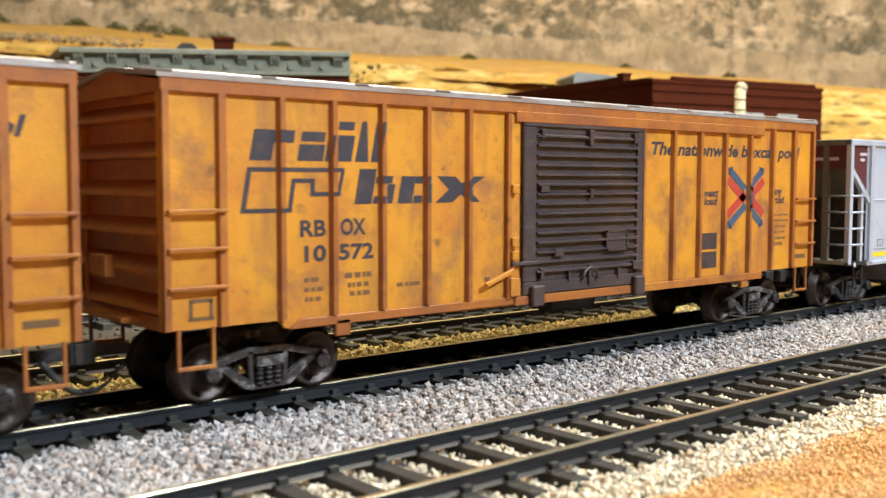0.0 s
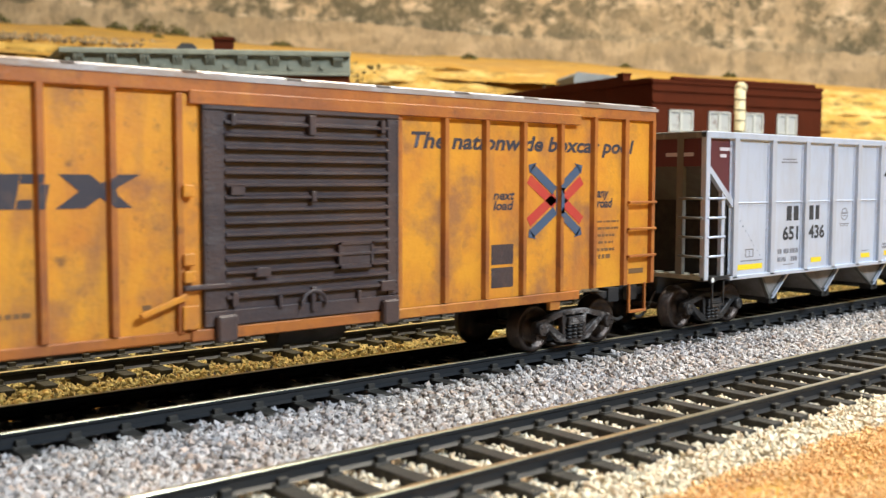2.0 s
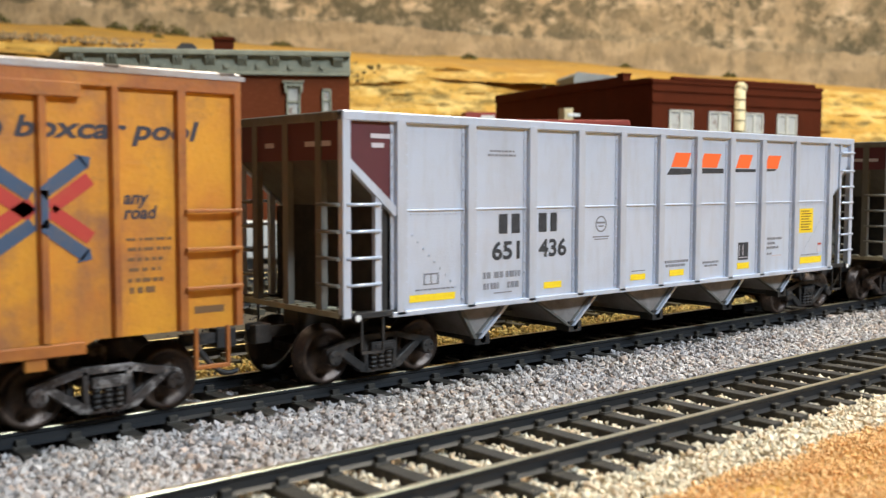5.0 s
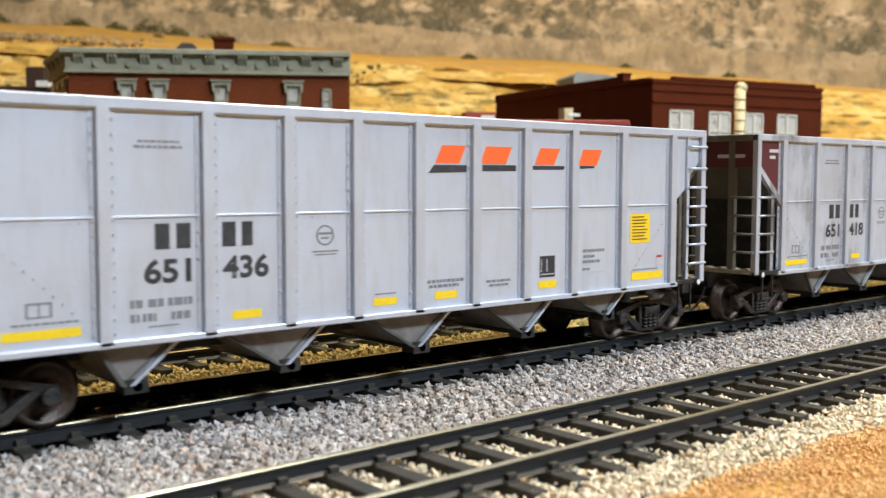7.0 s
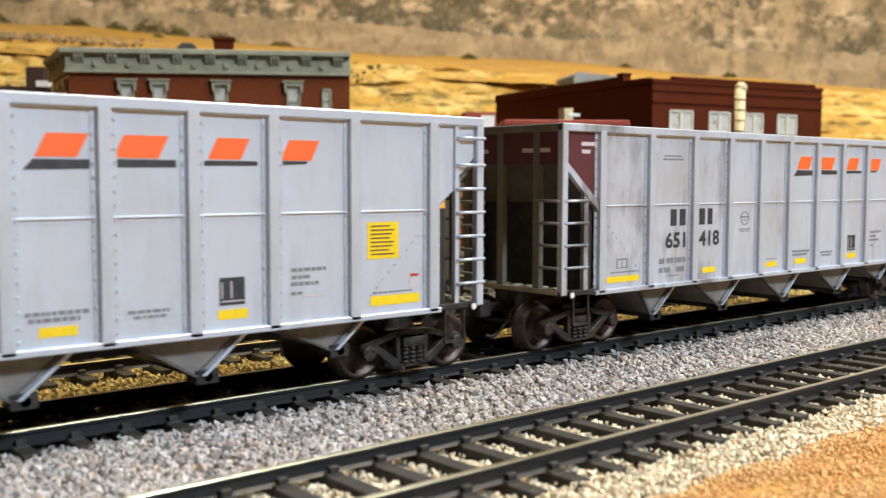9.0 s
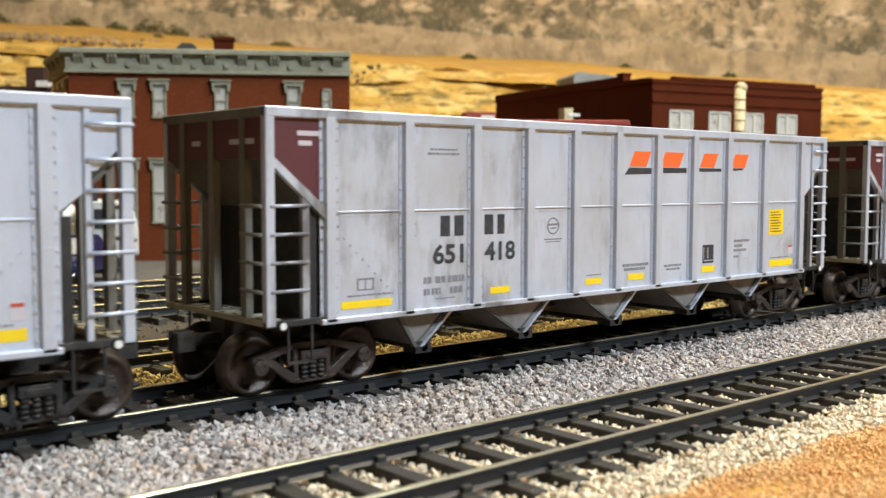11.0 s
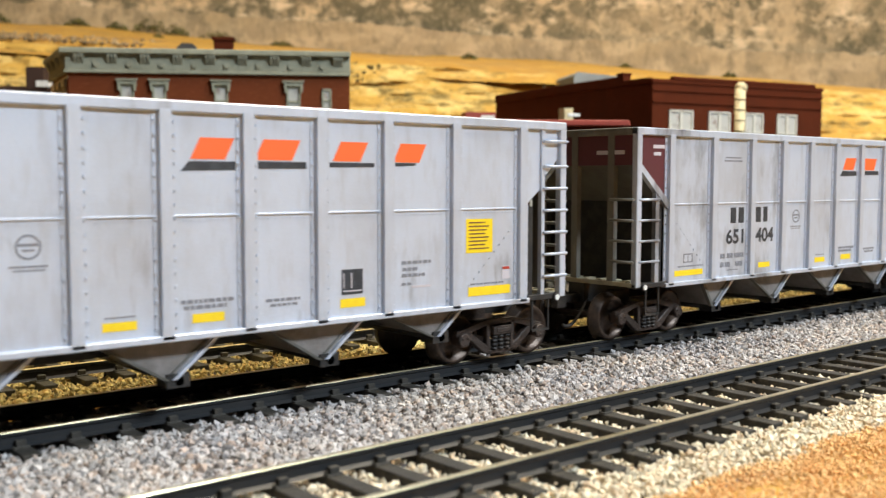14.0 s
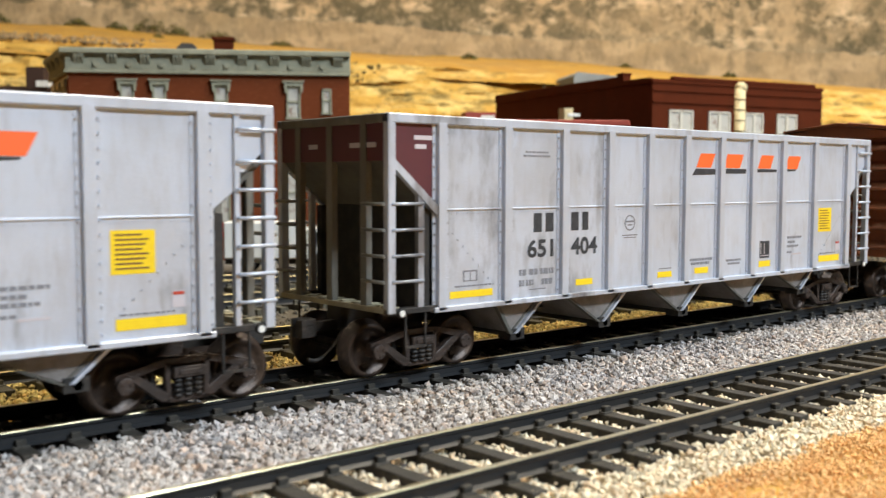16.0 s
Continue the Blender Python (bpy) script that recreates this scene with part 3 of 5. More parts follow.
        box(bm, min(x - d * 2.1, x), max(x - d * 2.1, x), -W + 0.9, W - 0.9, 13.4, 15.6)
        part("end_sill", bm, trim, car)
        bm = bmesh.new()
        box(bm, min(x, x + d * 3.0), max(x, x + d * 3.0), -9.5, 9.5, 14.2, 15.0)
        part("crossover_step", bm, trim, car, bevel=0.1)
        if d > 0:
            coupler(car, x - d * 2.0, d)
            continue
        bm = bmesh.new()
        for y in (6.5, 10.5):
            rod(bm, (x + d * 2, y, 16), (x + d * 2, y, 28), 0.35, 6)
        box(bm, x + d * 3.4, x + d * 2.0, -4.5, 1.5, 21.0, 24.4)
        part("hand_brake", bm, trim, car)
        coupler(car, x - d * 2.0, d)
    # roof sheets with raised seams and a dripping eave
    bm = bmesh.new()
    slab(bm, [(-W - 0.9, 51.3), (0, 53.3), (W + 0.9, 51.3), (W + 0.9, 52.0), (0, 54.0), (-W - 0.9, 52.0)], -0.6, L + 0.6, "x")
    roof = part("roof", bm, M_ROOF if decorated else paint, car)
    for k in range(10):
        a = 3.0 + k * 18.3
        bm = bmesh.new()
        for sg in (-1, 1):
            slab(bm, [(sg * 1.6, 53.6), (sg * (W - 1.8), 52.0), (sg * (W - 1.8), 52.75), (sg * 1.6, 54.4)], a, a + 15.6, "x")
        part("roof_panel", bm, roof.data.materials[0], roof, bevel=0.25)
        bm = bmesh.new()
        for sg in (-1, 1):
            slab(bm, [(sg * 0.6, 53.7), (sg * (W + 0.95), 51.8), (sg * (W + 0.95), 52.4), (sg * 0.6, 54.5)], a + 16.4, a + 17.5, "x")
        part("roof_seam", bm, roof.data.materials[0], roof, bevel=0.15)
    bm = bmesh.new()
    box(bm, 3, L - 3, -2.2, 2.2, 13.0, 15.2)
    slab(bm, [(36, 13.2), (44, 9.8), (140, 9.8), (148, 13.2)], -2.4, 2.4)
    box(bm, 2, L - 2, -W + 1.2, W - 1.2, 13.6, 14.2)
    for k in range(7):
        box(bm, 34 + k * 19.0, 35.2 + k * 19.0, -W + 1.5, W - 1.5, 11.0, 14.0)
    rod(bm, (94, -6, 9.8), (108, -6, 9.8), 2.6, 14)
    box(bm, 78, 86, 4, 11, 8.6, 13.2)
    part("underframe", bm, M_UNDER, car)
    for x in (21.2, 165.8):
        truck(car, x, M_TRUCKGREY if decorated else M_TRUCK)
    if decorated:
        y = -W - 0.06
        lean = 0.2
        # the large two-line mark: leaning blocks and a stepped open frame
        shapes = [rect(15.0, 19.0, 39.3, 44.2, lean), rect(19.6, 23.2, 42.2, 44.2, lean), rect(23.8, 28.8, 39.3, 42.0, lean), rect(24.6, 29.2, 42.5, 44.1, lean), rect(29.2, 30.2, 39.3, 43.6, lean),
                  rect(31.2, 34.6, 39.3, 43.7, lean), rect(32.0, 35.2, 44.6, 46.0, lean), [(35.4, 39.3), (38.2, 39.3), (38.0, 46.2), (37.0, 46.2)], rect(38.7, 40.2, 39.3, 46.2, lean)]
        for one in shapes:
            mark("emblem_block", [one], y, M_FADED, car)
            over_ribs("emblem_on_rib", [one], y - 0.97, M_FADED, car)
        shapes = [rect(35.2, 38.8, 32.1, 38.1, lean), rect(39.1, 41.2, 32.1, 33.4, lean), rect(39.8, 43.4, 35.6, 36.9, lean), rect(41.8, 43.4, 32.1, 35.5, lean),
                  rect(44.6, 47.8, 32.1, 36.9, lean), rect(48.0, 50.0, 32.1, 33.4, lean), rect(48.6, 51.4, 35.6, 36.9, lean), rect(50.2, 51.9, 32.1, 35.5, lean),
                  [(53.3, 32.1), (57.4, 32.1), (59.6, 33.6), (61.6, 32.1), (64.4, 32.1), (61.4, 34.6), (65.6, 36.9), (62.2, 36.9), (59.8, 35.6), (58.2, 36.9), (53.8, 36.9), (56.6, 34.5)]]
        for one in shapes:
            mark("emblem_block", [one], y, M_FADED, car)
            over_ribs("emblem_on_rib", [one], y - 0.97, M_FADED, car)
        shapes = [[(13.3, 30.9), (14.2, 30.9), (15.5, 38.2), (14.6, 38.2)], rect(15.5, 33.2, 37.5, 38.2), rect(14.2, 22.8, 30.9, 31.6), [(22.0, 31.6), (22.8, 31.6), (23.6, 36.4), (22.8, 36.4)],
                  rect(23.6, 27.2, 35.7, 36.4), rect(26.4, 27.2, 34.2, 35.7), rect(26.4, 32.4, 33.5, 34.2), [(31.7, 34.2), (32.4, 34.2), (33.2, 37.5), (32.5, 37.5)]]
        mark("emblem_frame", shapes, y, M_FADED, car)
        over_ribs("emblem_on_rib", shapes, y - 0.97, M_FADED, car)
        lettering("lettering", "RB", 24.3, 29.4, 26.8, 29.6, y, M_FADED, car)
        lettering("lettering", "OX", 32.3, 37.6, 26.8, 29.7, y, M_FADED, car)
        lettering("lettering", "10", 25.1, 29.4, 22.6, 25.4, y, M_FADED, car)
        lettering("lettering", "572", 32.0, 39.2, 22.6, 25.4, y, M_FADED, car)
        lettering("lettering", "The nationwide boxcar pool", 116.2, 178.6, 41.0, 44.9, y, M_FADED, car, 0.22)
        lettering("lettering", "next\nload", 136.4, 142.2, 30.4, 34.0, y, M_FADED, car, 0.22)
        lettering("lettering", "any\nroad", 166.5, 171.7, 30.4, 34.0, y, M_FADED, car, 0.22)
        # crossed arrows
        def stripe(x0, z0, x1, z1, w):
            d = Vector((x1 - x0, z1 - z0)).normalized()
            n = Vector((-d.y, d.x)) * w / 2
            return [(x0 + n.x, z0 + n.y), (x0 - n.x, z0 - n.y), (x1 - n.x, z1 - n.y), (x1 + n.x, z1 + n.y)]
        cx, cz = 153.9, 32.1
        blue = [stripe(cx - 7.0, cz + 6.6, cx - 0.4, cz + 2.0, 1.9), stripe(cx + 7.0, cz + 6.6, cx + 0.8, cz + 2.0, 1.9), stripe(cx - 7.0, cz - 6.6, cx - 0.2, cz - 2.0, 1.9),
                stripe(cx + 7.0, cz - 6.6, cx + 0.8, cz - 2.0, 1.9), rect(cx + 0.1, cx + 2.0, cz - 2.6, cz + 2.6)]
        for sx in (-1, 1):
            for sz in (-1, 1):
                blue.append([(cx + sx * 7.6, cz + sz * 5.5), (cx + sx * 7.9, cz + sz * 7.2), (cx + sx * 5.6, cz + sz * 7.6)])
        mark("arrow_emblem", blue, y - 0.06, M_BLUE, car, "faded blue crossed arrows")
        red = [stripe(cx - 7.8, cz + 4.4, cx - 0.2, cz - 0.8, 2.0), stripe(cx - 7.8, cz - 4.2, cx - 0.2, cz + 0.8, 2.0), stripe(cx + 7.8, cz + 4.2, cx + 2.2, cz + 0.2, 2.0), stripe(cx + 7.8, cz - 4.2, cx + 2.2, cz - 0.2, 2.0)]
        over_ribs("arrow_on_rib", blue, y - 1.01, M_BLUE, car)
        over_ribs("arrow_on_rib", red, y - 0.97, M_RED, car)
        mark("arrow_emblem", red, y - 0.02, M_RED, car, "faded red crossed arrows")
        for z0 in (15.4, 19.9):
            mark("placard", [rect(136.0, 141.9, z0, z0 + 3.9)], y, M_DOOR, car, "dark brown square placard")
        rng = random.Random(11)
        small = []
        for x0, x1, z, h in ((25.0, 28.4, 19.3, 0.7), (25.0, 28.8, 17.7, 0.7), (25.2, 28.2, 16.1, 0.7), (33.2, 39.0, 19.5, 0.9), (33.8, 38.2, 17.9, 0.8), (34.2, 38.4, 16.4, 0.8), (44.4, 49.6, 17.3, 0.7), (65.6, 67.0, 16.9, 0.8),
                             (166.8, 174.0, 27.3, 0.4), (167.0, 173.6, 25.8, 0.5), (167.0, 172.6, 24.3, 0.5), (167.2, 172.0, 22.8, 0.5), (167.0, 172.8, 21.2, 0.6), (167.2, 171.4, 19.6, 0.9)):
            x = x0
            while x < x1 - 0.3:
                w = min(rng.uniform(0.5, 1.5), x1 - x)
                small.append(rect(x, x + w, z, z + h))
                x += w + rng.uniform(0.2, 0.6)
        small += [rect(177.4, 182.4, 15.8, 16.9), rect(4.2, 8.6, 14.6, 15.2), rect(4.4, 5.0, 15.0, 17.8), rect(7.8, 8.4, 15.0, 17.8), rect(4.6, 8.4, 17.4, 18.0)]
        for one in small:
            mark("data_line", [one], y, M_OCHREMARK, car)
    return car


# ---- open-top hopper ----
HOP_L = 173.5
POSTS = (12.5, 29.2, 45.5, 59.8, 73.3, 86.8, 100.6, 114.2, 128.0, 143.8, 161.2)


def hopper(label, paint, steel, number):
    car = empty("hopper_car", label, "hopper car", "cars of the train")
    L, W = HOP_L, 17.5
    for s in (-1, 1):
        y = s * W
        yo = lambda k: y + s * k
        def plate(bm, x0, x1, z0, z1, k0, k1):
            box(bm, x0, x1, min(yo(k0), yo(k1)), max(yo(k0), yo(k1)), z0, z1)
        bm = bmesh.new()
        slab(bm, [(11.6, 12.4), (162.2, 12.4), (162.2, 31.0), (167.4, 35.0), (167.4, 46.6), (11.6, 46.6)], yo(-0.6), yo(0))
        part("side_sheet", bm, paint, car)
        bm = bmesh.new()
        slab(bm, [(11.6, 31.2), (11.6, 46.4), (1.2, 46.4), (1.2, 39.8)], yo(-0.6), yo(0.0))
        part("end_panel", bm, M_MAROON, car, "maroon corner panel")
        bm = bmesh.new()
        plate(bm, 0, L, 46.2, 47.9, -0.9, 0.85)
        part("top_chord", bm, paint, car, bevel=0.2)
        bm = bmesh.new()
        plate(bm, 10.5, 163, 12.0, 13.0, -0.5, 1.0)
        part("side_sill", bm, paint, car, bevel=0.14)
        bm = bmesh.new()
        slab(bm, [(yo(-0.1), 31.05), (yo(0.28), 30.82), (yo(0.28), 30.68), (yo(-0.1), 30.6)], 13.5, 160.4, "x")
        part("seam_strip", bm, paint, car)
        for i, x in enumerate(POSTS):
            if i == 0:
                bm = bmesh.new()
                plate(bm, x - 1.9, x + 1.9, 12.6, 46.4, -0.1, 0.14)
                slab(bm, [(x - 1.1, yo(0.1)), (x - 1.0, yo(1.0)), (x + 0.9, yo(1.0)), (x + 1.1, yo(0.1))], 12.4, 46.6, "z")
                post = part("side_post", bm, M_POST, car, "dusty silver upright")
            else:
                again(post, car, shift(x - POSTS[0], 0, 0))
        # rivets along every post and seam
        bm = bmesh.new()
        for x in POSTS:
            for k in range(16):
                for dx in (-1.55, 1.55):
                    plate(bm, x + dx - 0.16, x + dx + 0.16, 14.0 + k * 2.05 - 0.2, 14.0 + k * 2.05 + 0.2, 0.1, 0.4)
        for k in range(110):
            x = 14 + k * 1.33
            plate(bm, x - 0.15, x + 0.15, 29.95, 30.15, 0.0, 0.12)
        for k in range(9):
            for x in (15.6 + k * 1.3, 158.0 - k * 1.3):
                plate(bm, x - 0.15, x + 0.15, 26.2 - k * 1.25, 26.46 - k * 1.25, 0.0, 0.22)
        part("rivets", bm, paint, car)
        # sloping strap below the corner panels, corner posts and ladders
        for d, x0 in ((1, 0.0), (-1, L)):
            X = lambda k: x0 + d * k
            bm = bmesh.new()
            if d > 0:
                slab(bm, [(X(1.0), 40.4), (X(12.2), 31.0), (X(11.2), 29.8), (X(1.0), 38.8)], yo(-0.5), yo(0.7))
                part("corner_strap", bm, paint, car)
            else:
                slab(bm, [(X(1.2), 46.4), (X(6.05), 46.4), (X(6.05), 37.4), (X(5.0), 37.4), (X(1.2), 41.0)], yo(-0.6), yo(-0.1))
                part("gusset", bm, paint, car)
            bm = bmesh.new()
            plate(bm, min(X(0), X(1.7)), max(X(0), X(1.7)), 12.6, 46.6, -0.7, 0.8)
            part("corner_post", bm, paint, car, bevel=0.12)
            bm = bmesh.new()
            if d > 0:
                plate(bm, min(X(7.0), X(8.3)), max(X(7.0), X(8.3)), 12.8, 34.6, -0.5, 0.5)
            else:
                plate(bm, min(X(6.0), X(6.9)), max(X(6.0), X(6.9)), 12.8, 46.3, -0.5, 0.5)
            part("ladder_stile", bm, paint, car)
            for z in (18.2, 22.8, 27.4, 32.0) if d > 0 else (17.0, 21.4, 25.8, 30.2, 34.6, 39.0, 44.0):
                bm = bmesh.new()
                rod(bm, (X(0.8 if d > 0 else -0.2), yo(0.8), z), (X(8.0 if d > 0 else 6.6), yo(0.8), z), 0.3, 8)
                part("ladder_rung", bm, paint, car)
            bm = bmesh.new()
            plate(bm, min(X(0), X(13)), max(X(0), X(13)), 12.3, 13.4, -1.6, 0.6)
            rod(bm, (X(2.8), yo(0.5), 12.6), (X(2.8), yo(1.2), 12.6), 0.9, 10)
            sill = part("end_sill_side", bm, M_TRUCKDARK, car, bevel=0.12)
            bm = bmesh.new()
            rod(bm, (X(2.8), yo(1.1), 12.6), (X(2.8), yo(1.3), 12.6), 0.6, 12)
            part("white_spot", bm, M_WHITE, sill)
            bm = bmesh.new()
            for xx in (4.2, 8.8):
                box(bm, min(X(xx), X(xx + 0.35)), max(X(xx), X(xx + 0.35)), y - 0.2, y + 0.2, 6.4, 12.4)
            box(bm, min(X(4.2), X(9.15)), max(X(4.2), X(9.15)), y - 0.3, y + 0.3, 6.0, 6.45)
            part("step", bm, M_TRUCKDARK, car)
    # ends: maroon head, slope sheet, platform, frame posts, ladder
    for d, x0 in ((1, 0.0), (-1, L)):
        X = lambda k: x0 + d * k
        bm = bmesh.new()
        box(bm, min(X(0.2), X(1.2)), max(X(0.2), X(1.2)), -W + 0.6, W - 0.6, 39.6, 46.4)
        part("end_head", bm, M_MAROON, car, "maroon end panel")
        bm = bmesh.new()
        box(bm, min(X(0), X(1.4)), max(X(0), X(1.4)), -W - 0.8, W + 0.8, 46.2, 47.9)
        part("end_chord", bm, M_GRIMESHADE, car, bevel=0.2)
        bm = bmesh.new()
        slab(bm, [(X(0.6), 39.6), (X(1.2), 39.9), (X(33.0), 12.6), (X(32.2), 12.0)], -W + 0.5, W - 0.5)
        part("slope_sheet", bm, M_INSIDE_SHADE, car)
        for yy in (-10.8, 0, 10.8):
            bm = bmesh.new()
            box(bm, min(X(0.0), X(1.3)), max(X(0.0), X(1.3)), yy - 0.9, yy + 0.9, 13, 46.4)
            part("end_post", bm, M_GRIMESHADE, car)
        # bulkhead and stanchions in black: the recess's deep shade is put into their colour
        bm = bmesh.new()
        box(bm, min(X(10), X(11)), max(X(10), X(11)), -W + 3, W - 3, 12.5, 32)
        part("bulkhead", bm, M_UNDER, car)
        bm = bmesh.new()
        box(bm, min(X(-0.2), X(3.4)), max(X(-0.2), X(3.4)), -W + 0.4, W - 0.4, 12.6, 13.6)
        for k in range(9):
            box(bm, min(X(0.2), X(3.2)), max(X(0.2), X(3.2)), -W + 2 + k * 3.8, -W + 3.4 + k * 3.8, 13.6, 13.9)
        part("platform", bm, M_PLATFORM, car, bevel=0.08)
        for s in (-1, 1):
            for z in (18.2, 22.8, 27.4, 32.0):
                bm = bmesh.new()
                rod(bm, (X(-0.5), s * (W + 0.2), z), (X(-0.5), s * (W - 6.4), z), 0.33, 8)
                part("grab_rung", bm, M_GRIMESHADE, car)
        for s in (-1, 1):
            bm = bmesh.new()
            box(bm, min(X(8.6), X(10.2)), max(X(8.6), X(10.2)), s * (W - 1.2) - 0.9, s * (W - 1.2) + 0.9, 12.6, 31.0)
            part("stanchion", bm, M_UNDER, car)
        coupler(car, X(2.0), -d)
    # four discharge chutes, each a V with one bright lip and one coloured as shaded
    for bx in (33.3, 60.0, 88.2, 116.0, 141.0):
        last = bx > 130
        a, b, z = (bx - 11.5, bx + 6.5, 7.4) if last else (bx - (4.5 if bx < 40 else 11.0), bx + 8.2, 6.0)
        bm = bmesh.new()
        slab(bm, [(a, 12.4), (b, 12.4), (bx + 0.7, z), (bx - 0.7, z)], -15.2, 15.2)
        chute = part("chute", bm, M_CHUTE, car, "dusty grey discharge chute with painted-in shade")
        for s in (-1, 1):
            bm = bmesh.new()
            slab(bm, [(bx + 0.2, z - 0.3), (bx + 1.0, z - 0.3), (b + 0.7, 12.2), (b - 0.2, 12.2)], s * 14.9, s * 15.9)
            part("chute_lip", bm, paint, chute)
            bm = bmesh.new()
            slab(bm, [(bx - 0.2, z - 0.3), (bx - 1.0, z - 0.3), (a - 0.7, 12.2), (a + 0.2, 12.2)], s * 14.9, s * 15.9)
            part("chute_lip", bm, M_INSIDE_SHADE, chute)
            bm = bmesh.new()
            slab(bm, [(bx - 0.2, z + 0.4), (bx + 0.2, z + 0.4), (b - 1.6, 11.6), (b - 2.0, 11.6)], s * 15.15, s * 15.45)
            part("chute_rim", bm, M_INSIDE_SHADE, chute)
        bm = bmesh.new()
        rod(bm, (bx + 1.5, -15.6, z - 0.6), (bx + 1.5, 15.6, z - 0.6), 0.8, 8)
        box(bm, bx - 0.6, bx + 3.2, -15.6, -12, z - 1.6, z + 0.6)
        part("chute_gate", bm, M_UNDER, chute)
    bm = bmesh.new()
    box(bm, 1, L - 1, -2.4, 2.4, 8.0, 12.4)
    box(bm, 12, 162, -W + 1, W - 1, 12.0, 12.8)
    part("centre_sill", bm, M_UNDER, car)
    for x in (12.6, 161.2):
        truck(car, x, steel)
    # markings
    y = -W - 0.06
    for x, w in ((37.0, 2.3), (40.4, 2.3), (48.0, 2.3), (51.4, 1.9)):
        mark("reporting_mark", [rect(x, x + w, 25.9, 29.7)], y, M_BLACK, car, "bold black block")
    lettering("lettering", number[:3], 35.2, 42.7, 20.8, 24.5, y, M_BLACK, car)
    lettering("lettering", number[3:], 48.0, 56.2, 20.8, 24.5, y, M_BLACK, car)
    for x, w in ((91.0, 6.8), (102.0, 8.0), (116.8, 6.6), (129.6, 6.8)):
        mark("emblem", [rect(x, x + w * 0.86, 39.3, 42.6, 0.5)], y, M_LOGO, car, "orange leaning block")
    for pts in ([(89.4, 37.5), (98.6, 37.7), (98.6, 39.0), (90.8, 39.0)], [(101.8, 37.9), (111.6, 38.0), (111.6, 39.1), (101.8, 39.1)], [(116.2, 38.3), (125.4, 38.4), (125.4, 39.1), (116.2, 39.1)], [(129.0, 38.5), (134.6, 38.8), (134.8, 39.2), (129.0, 39.2)]):
        mark("emblem_bar", [pts], y, M_BLACK, car)
    for x0, x1, z0, z1 in ((14.9, 25.8, 14.2, 15.5), (49.6, 54.8, 14.4, 15.7), (77.0, 82.2, 14.3, 15.6), (91.0, 96.4, 14.4, 15.8), (118.2, 123.4, 14.5, 16.0), (147.4, 158.4, 14.3, 16.0)):
        mark("reflective_strip", [rect(x0, x1, z0, z1)], y, M_STICKER, car, "yellow reflective strip")
    mark("notice", [rect(146.8, 153.6, 22.5, 28.9)], y, M_STICKER, car, "yellow square notice")
    for k in range(8):
        mark("notice_line", [rect(147.5, 152.6 - (k * 5 % 3) * 0.5, 23.2 + k * 0.7, 23.45 + k * 0.7)], y - 0.06, M_OCHREMARK, car)
    mark("placard", [rect(118.5, 122.9, 16.7, 21.0)], y, M_BLACK, car, "black square placard")
    for r in (rect(120.4, 120.65, 17.8, 20.4), rect(118.8, 119.0, 17.8, 20.4), rect(118.8, 122.6, 17.2, 17.4)):
        mark("placard_line", [r], y - 0.06, M_WHITEMARK, car)
    ring = []
    for j in range(16):
        a, b = 2 * math.pi * j / 16, 2 * math.pi * (j + 1) / 16
        f = lambda t, r: (67.0 + r * 1.02 * math.cos(t), 27.0 + r * math.sin(t))
        ring.append([f(a, 1.45), f(b, 1.45), f(b, 1.75), f(a, 1.75)])
    ring += [rect(65.7, 68.3, 27.1, 27.5), rect(66.2, 67.8, 26.4, 26.7), rect(64.4, 69.6, 24.2, 24.45), rect(64.9, 69.2, 23.7, 23.9)]
    mark("round_emblem", ring, y, M_GREYMARK, car)
    rng = random.Random(7)
    def words(x0, x1, z, h):
        x = x0
        while x < x1 - 0.3:
            w = min(rng.uniform(0.45, 1.3), x1 - x)
            mark("data_line", [rect(x, x + w, z, z + h)], y, M_GREYMARK, car)
            x += w + 0.25
    for x0, x1, z, h in ((34.6, 41.0, 41.6, 0.35), (34.0, 41.8, 40.8, 0.4), (33.0, 35.2, 17.4, 1.2), (35.8, 38.2, 17.4, 1.2), (38.9, 42.8, 17.4, 1.2), (33.0, 34.4, 15.3, 1.2), (34.9, 37.0, 15.3, 1.2), (39.4, 42.8, 15.3, 1.2),
                         (89.2, 98.4, 17.4, 0.6), (89.6, 96.8, 16.5, 0.6), (103.8, 110.2, 16.6, 0.5), (104.6, 109.8, 15.8, 0.45), (131.4, 138.2, 21.2, 0.6), (131.6, 135.2, 20.0, 0.6), (131.4, 136.8, 18.9, 0.6),
                         (131.4, 133.6, 17.4, 0.5), (148.0, 157.0, 16.4, 0.3), (16.2, 25.4, 16.2, 0.3)):
        words(x0, x1, z, h)
    for r in (rect(18.2, 21.8, 19.0, 19.3), rect(18.2, 18.5, 17.3, 19.0), rect(19.9, 20.1, 17.3, 19.0), rect(21.5, 21.8, 17.3, 19.0), rect(18.2, 21.8, 17.2, 17.4), rect(35.8, 40.6, 14.4, 14.6), rect(77.4, 82.0, 16.2, 16.4)):
        mark("data_line", [r], y, M_GREYMARK, car)
    for r in (rect(6.4, 10.6, 43.4, 44.2), rect(6.6, 9.2, 41.8, 42.6), rect(133.8, 138.2, 16.9, 17.3)):
        mark("data_line", [r], y, M_WHITEMARK, car)
    mark("tag", [rect(156.2, 158.2, 17.1, 19.6)], y, M_WHITEMARK, car, "small white tag")
    mark("tag_stripe", [rect(156.3, 158.1, 19.0, 19.5)], y - 0.06, M_RED, car)
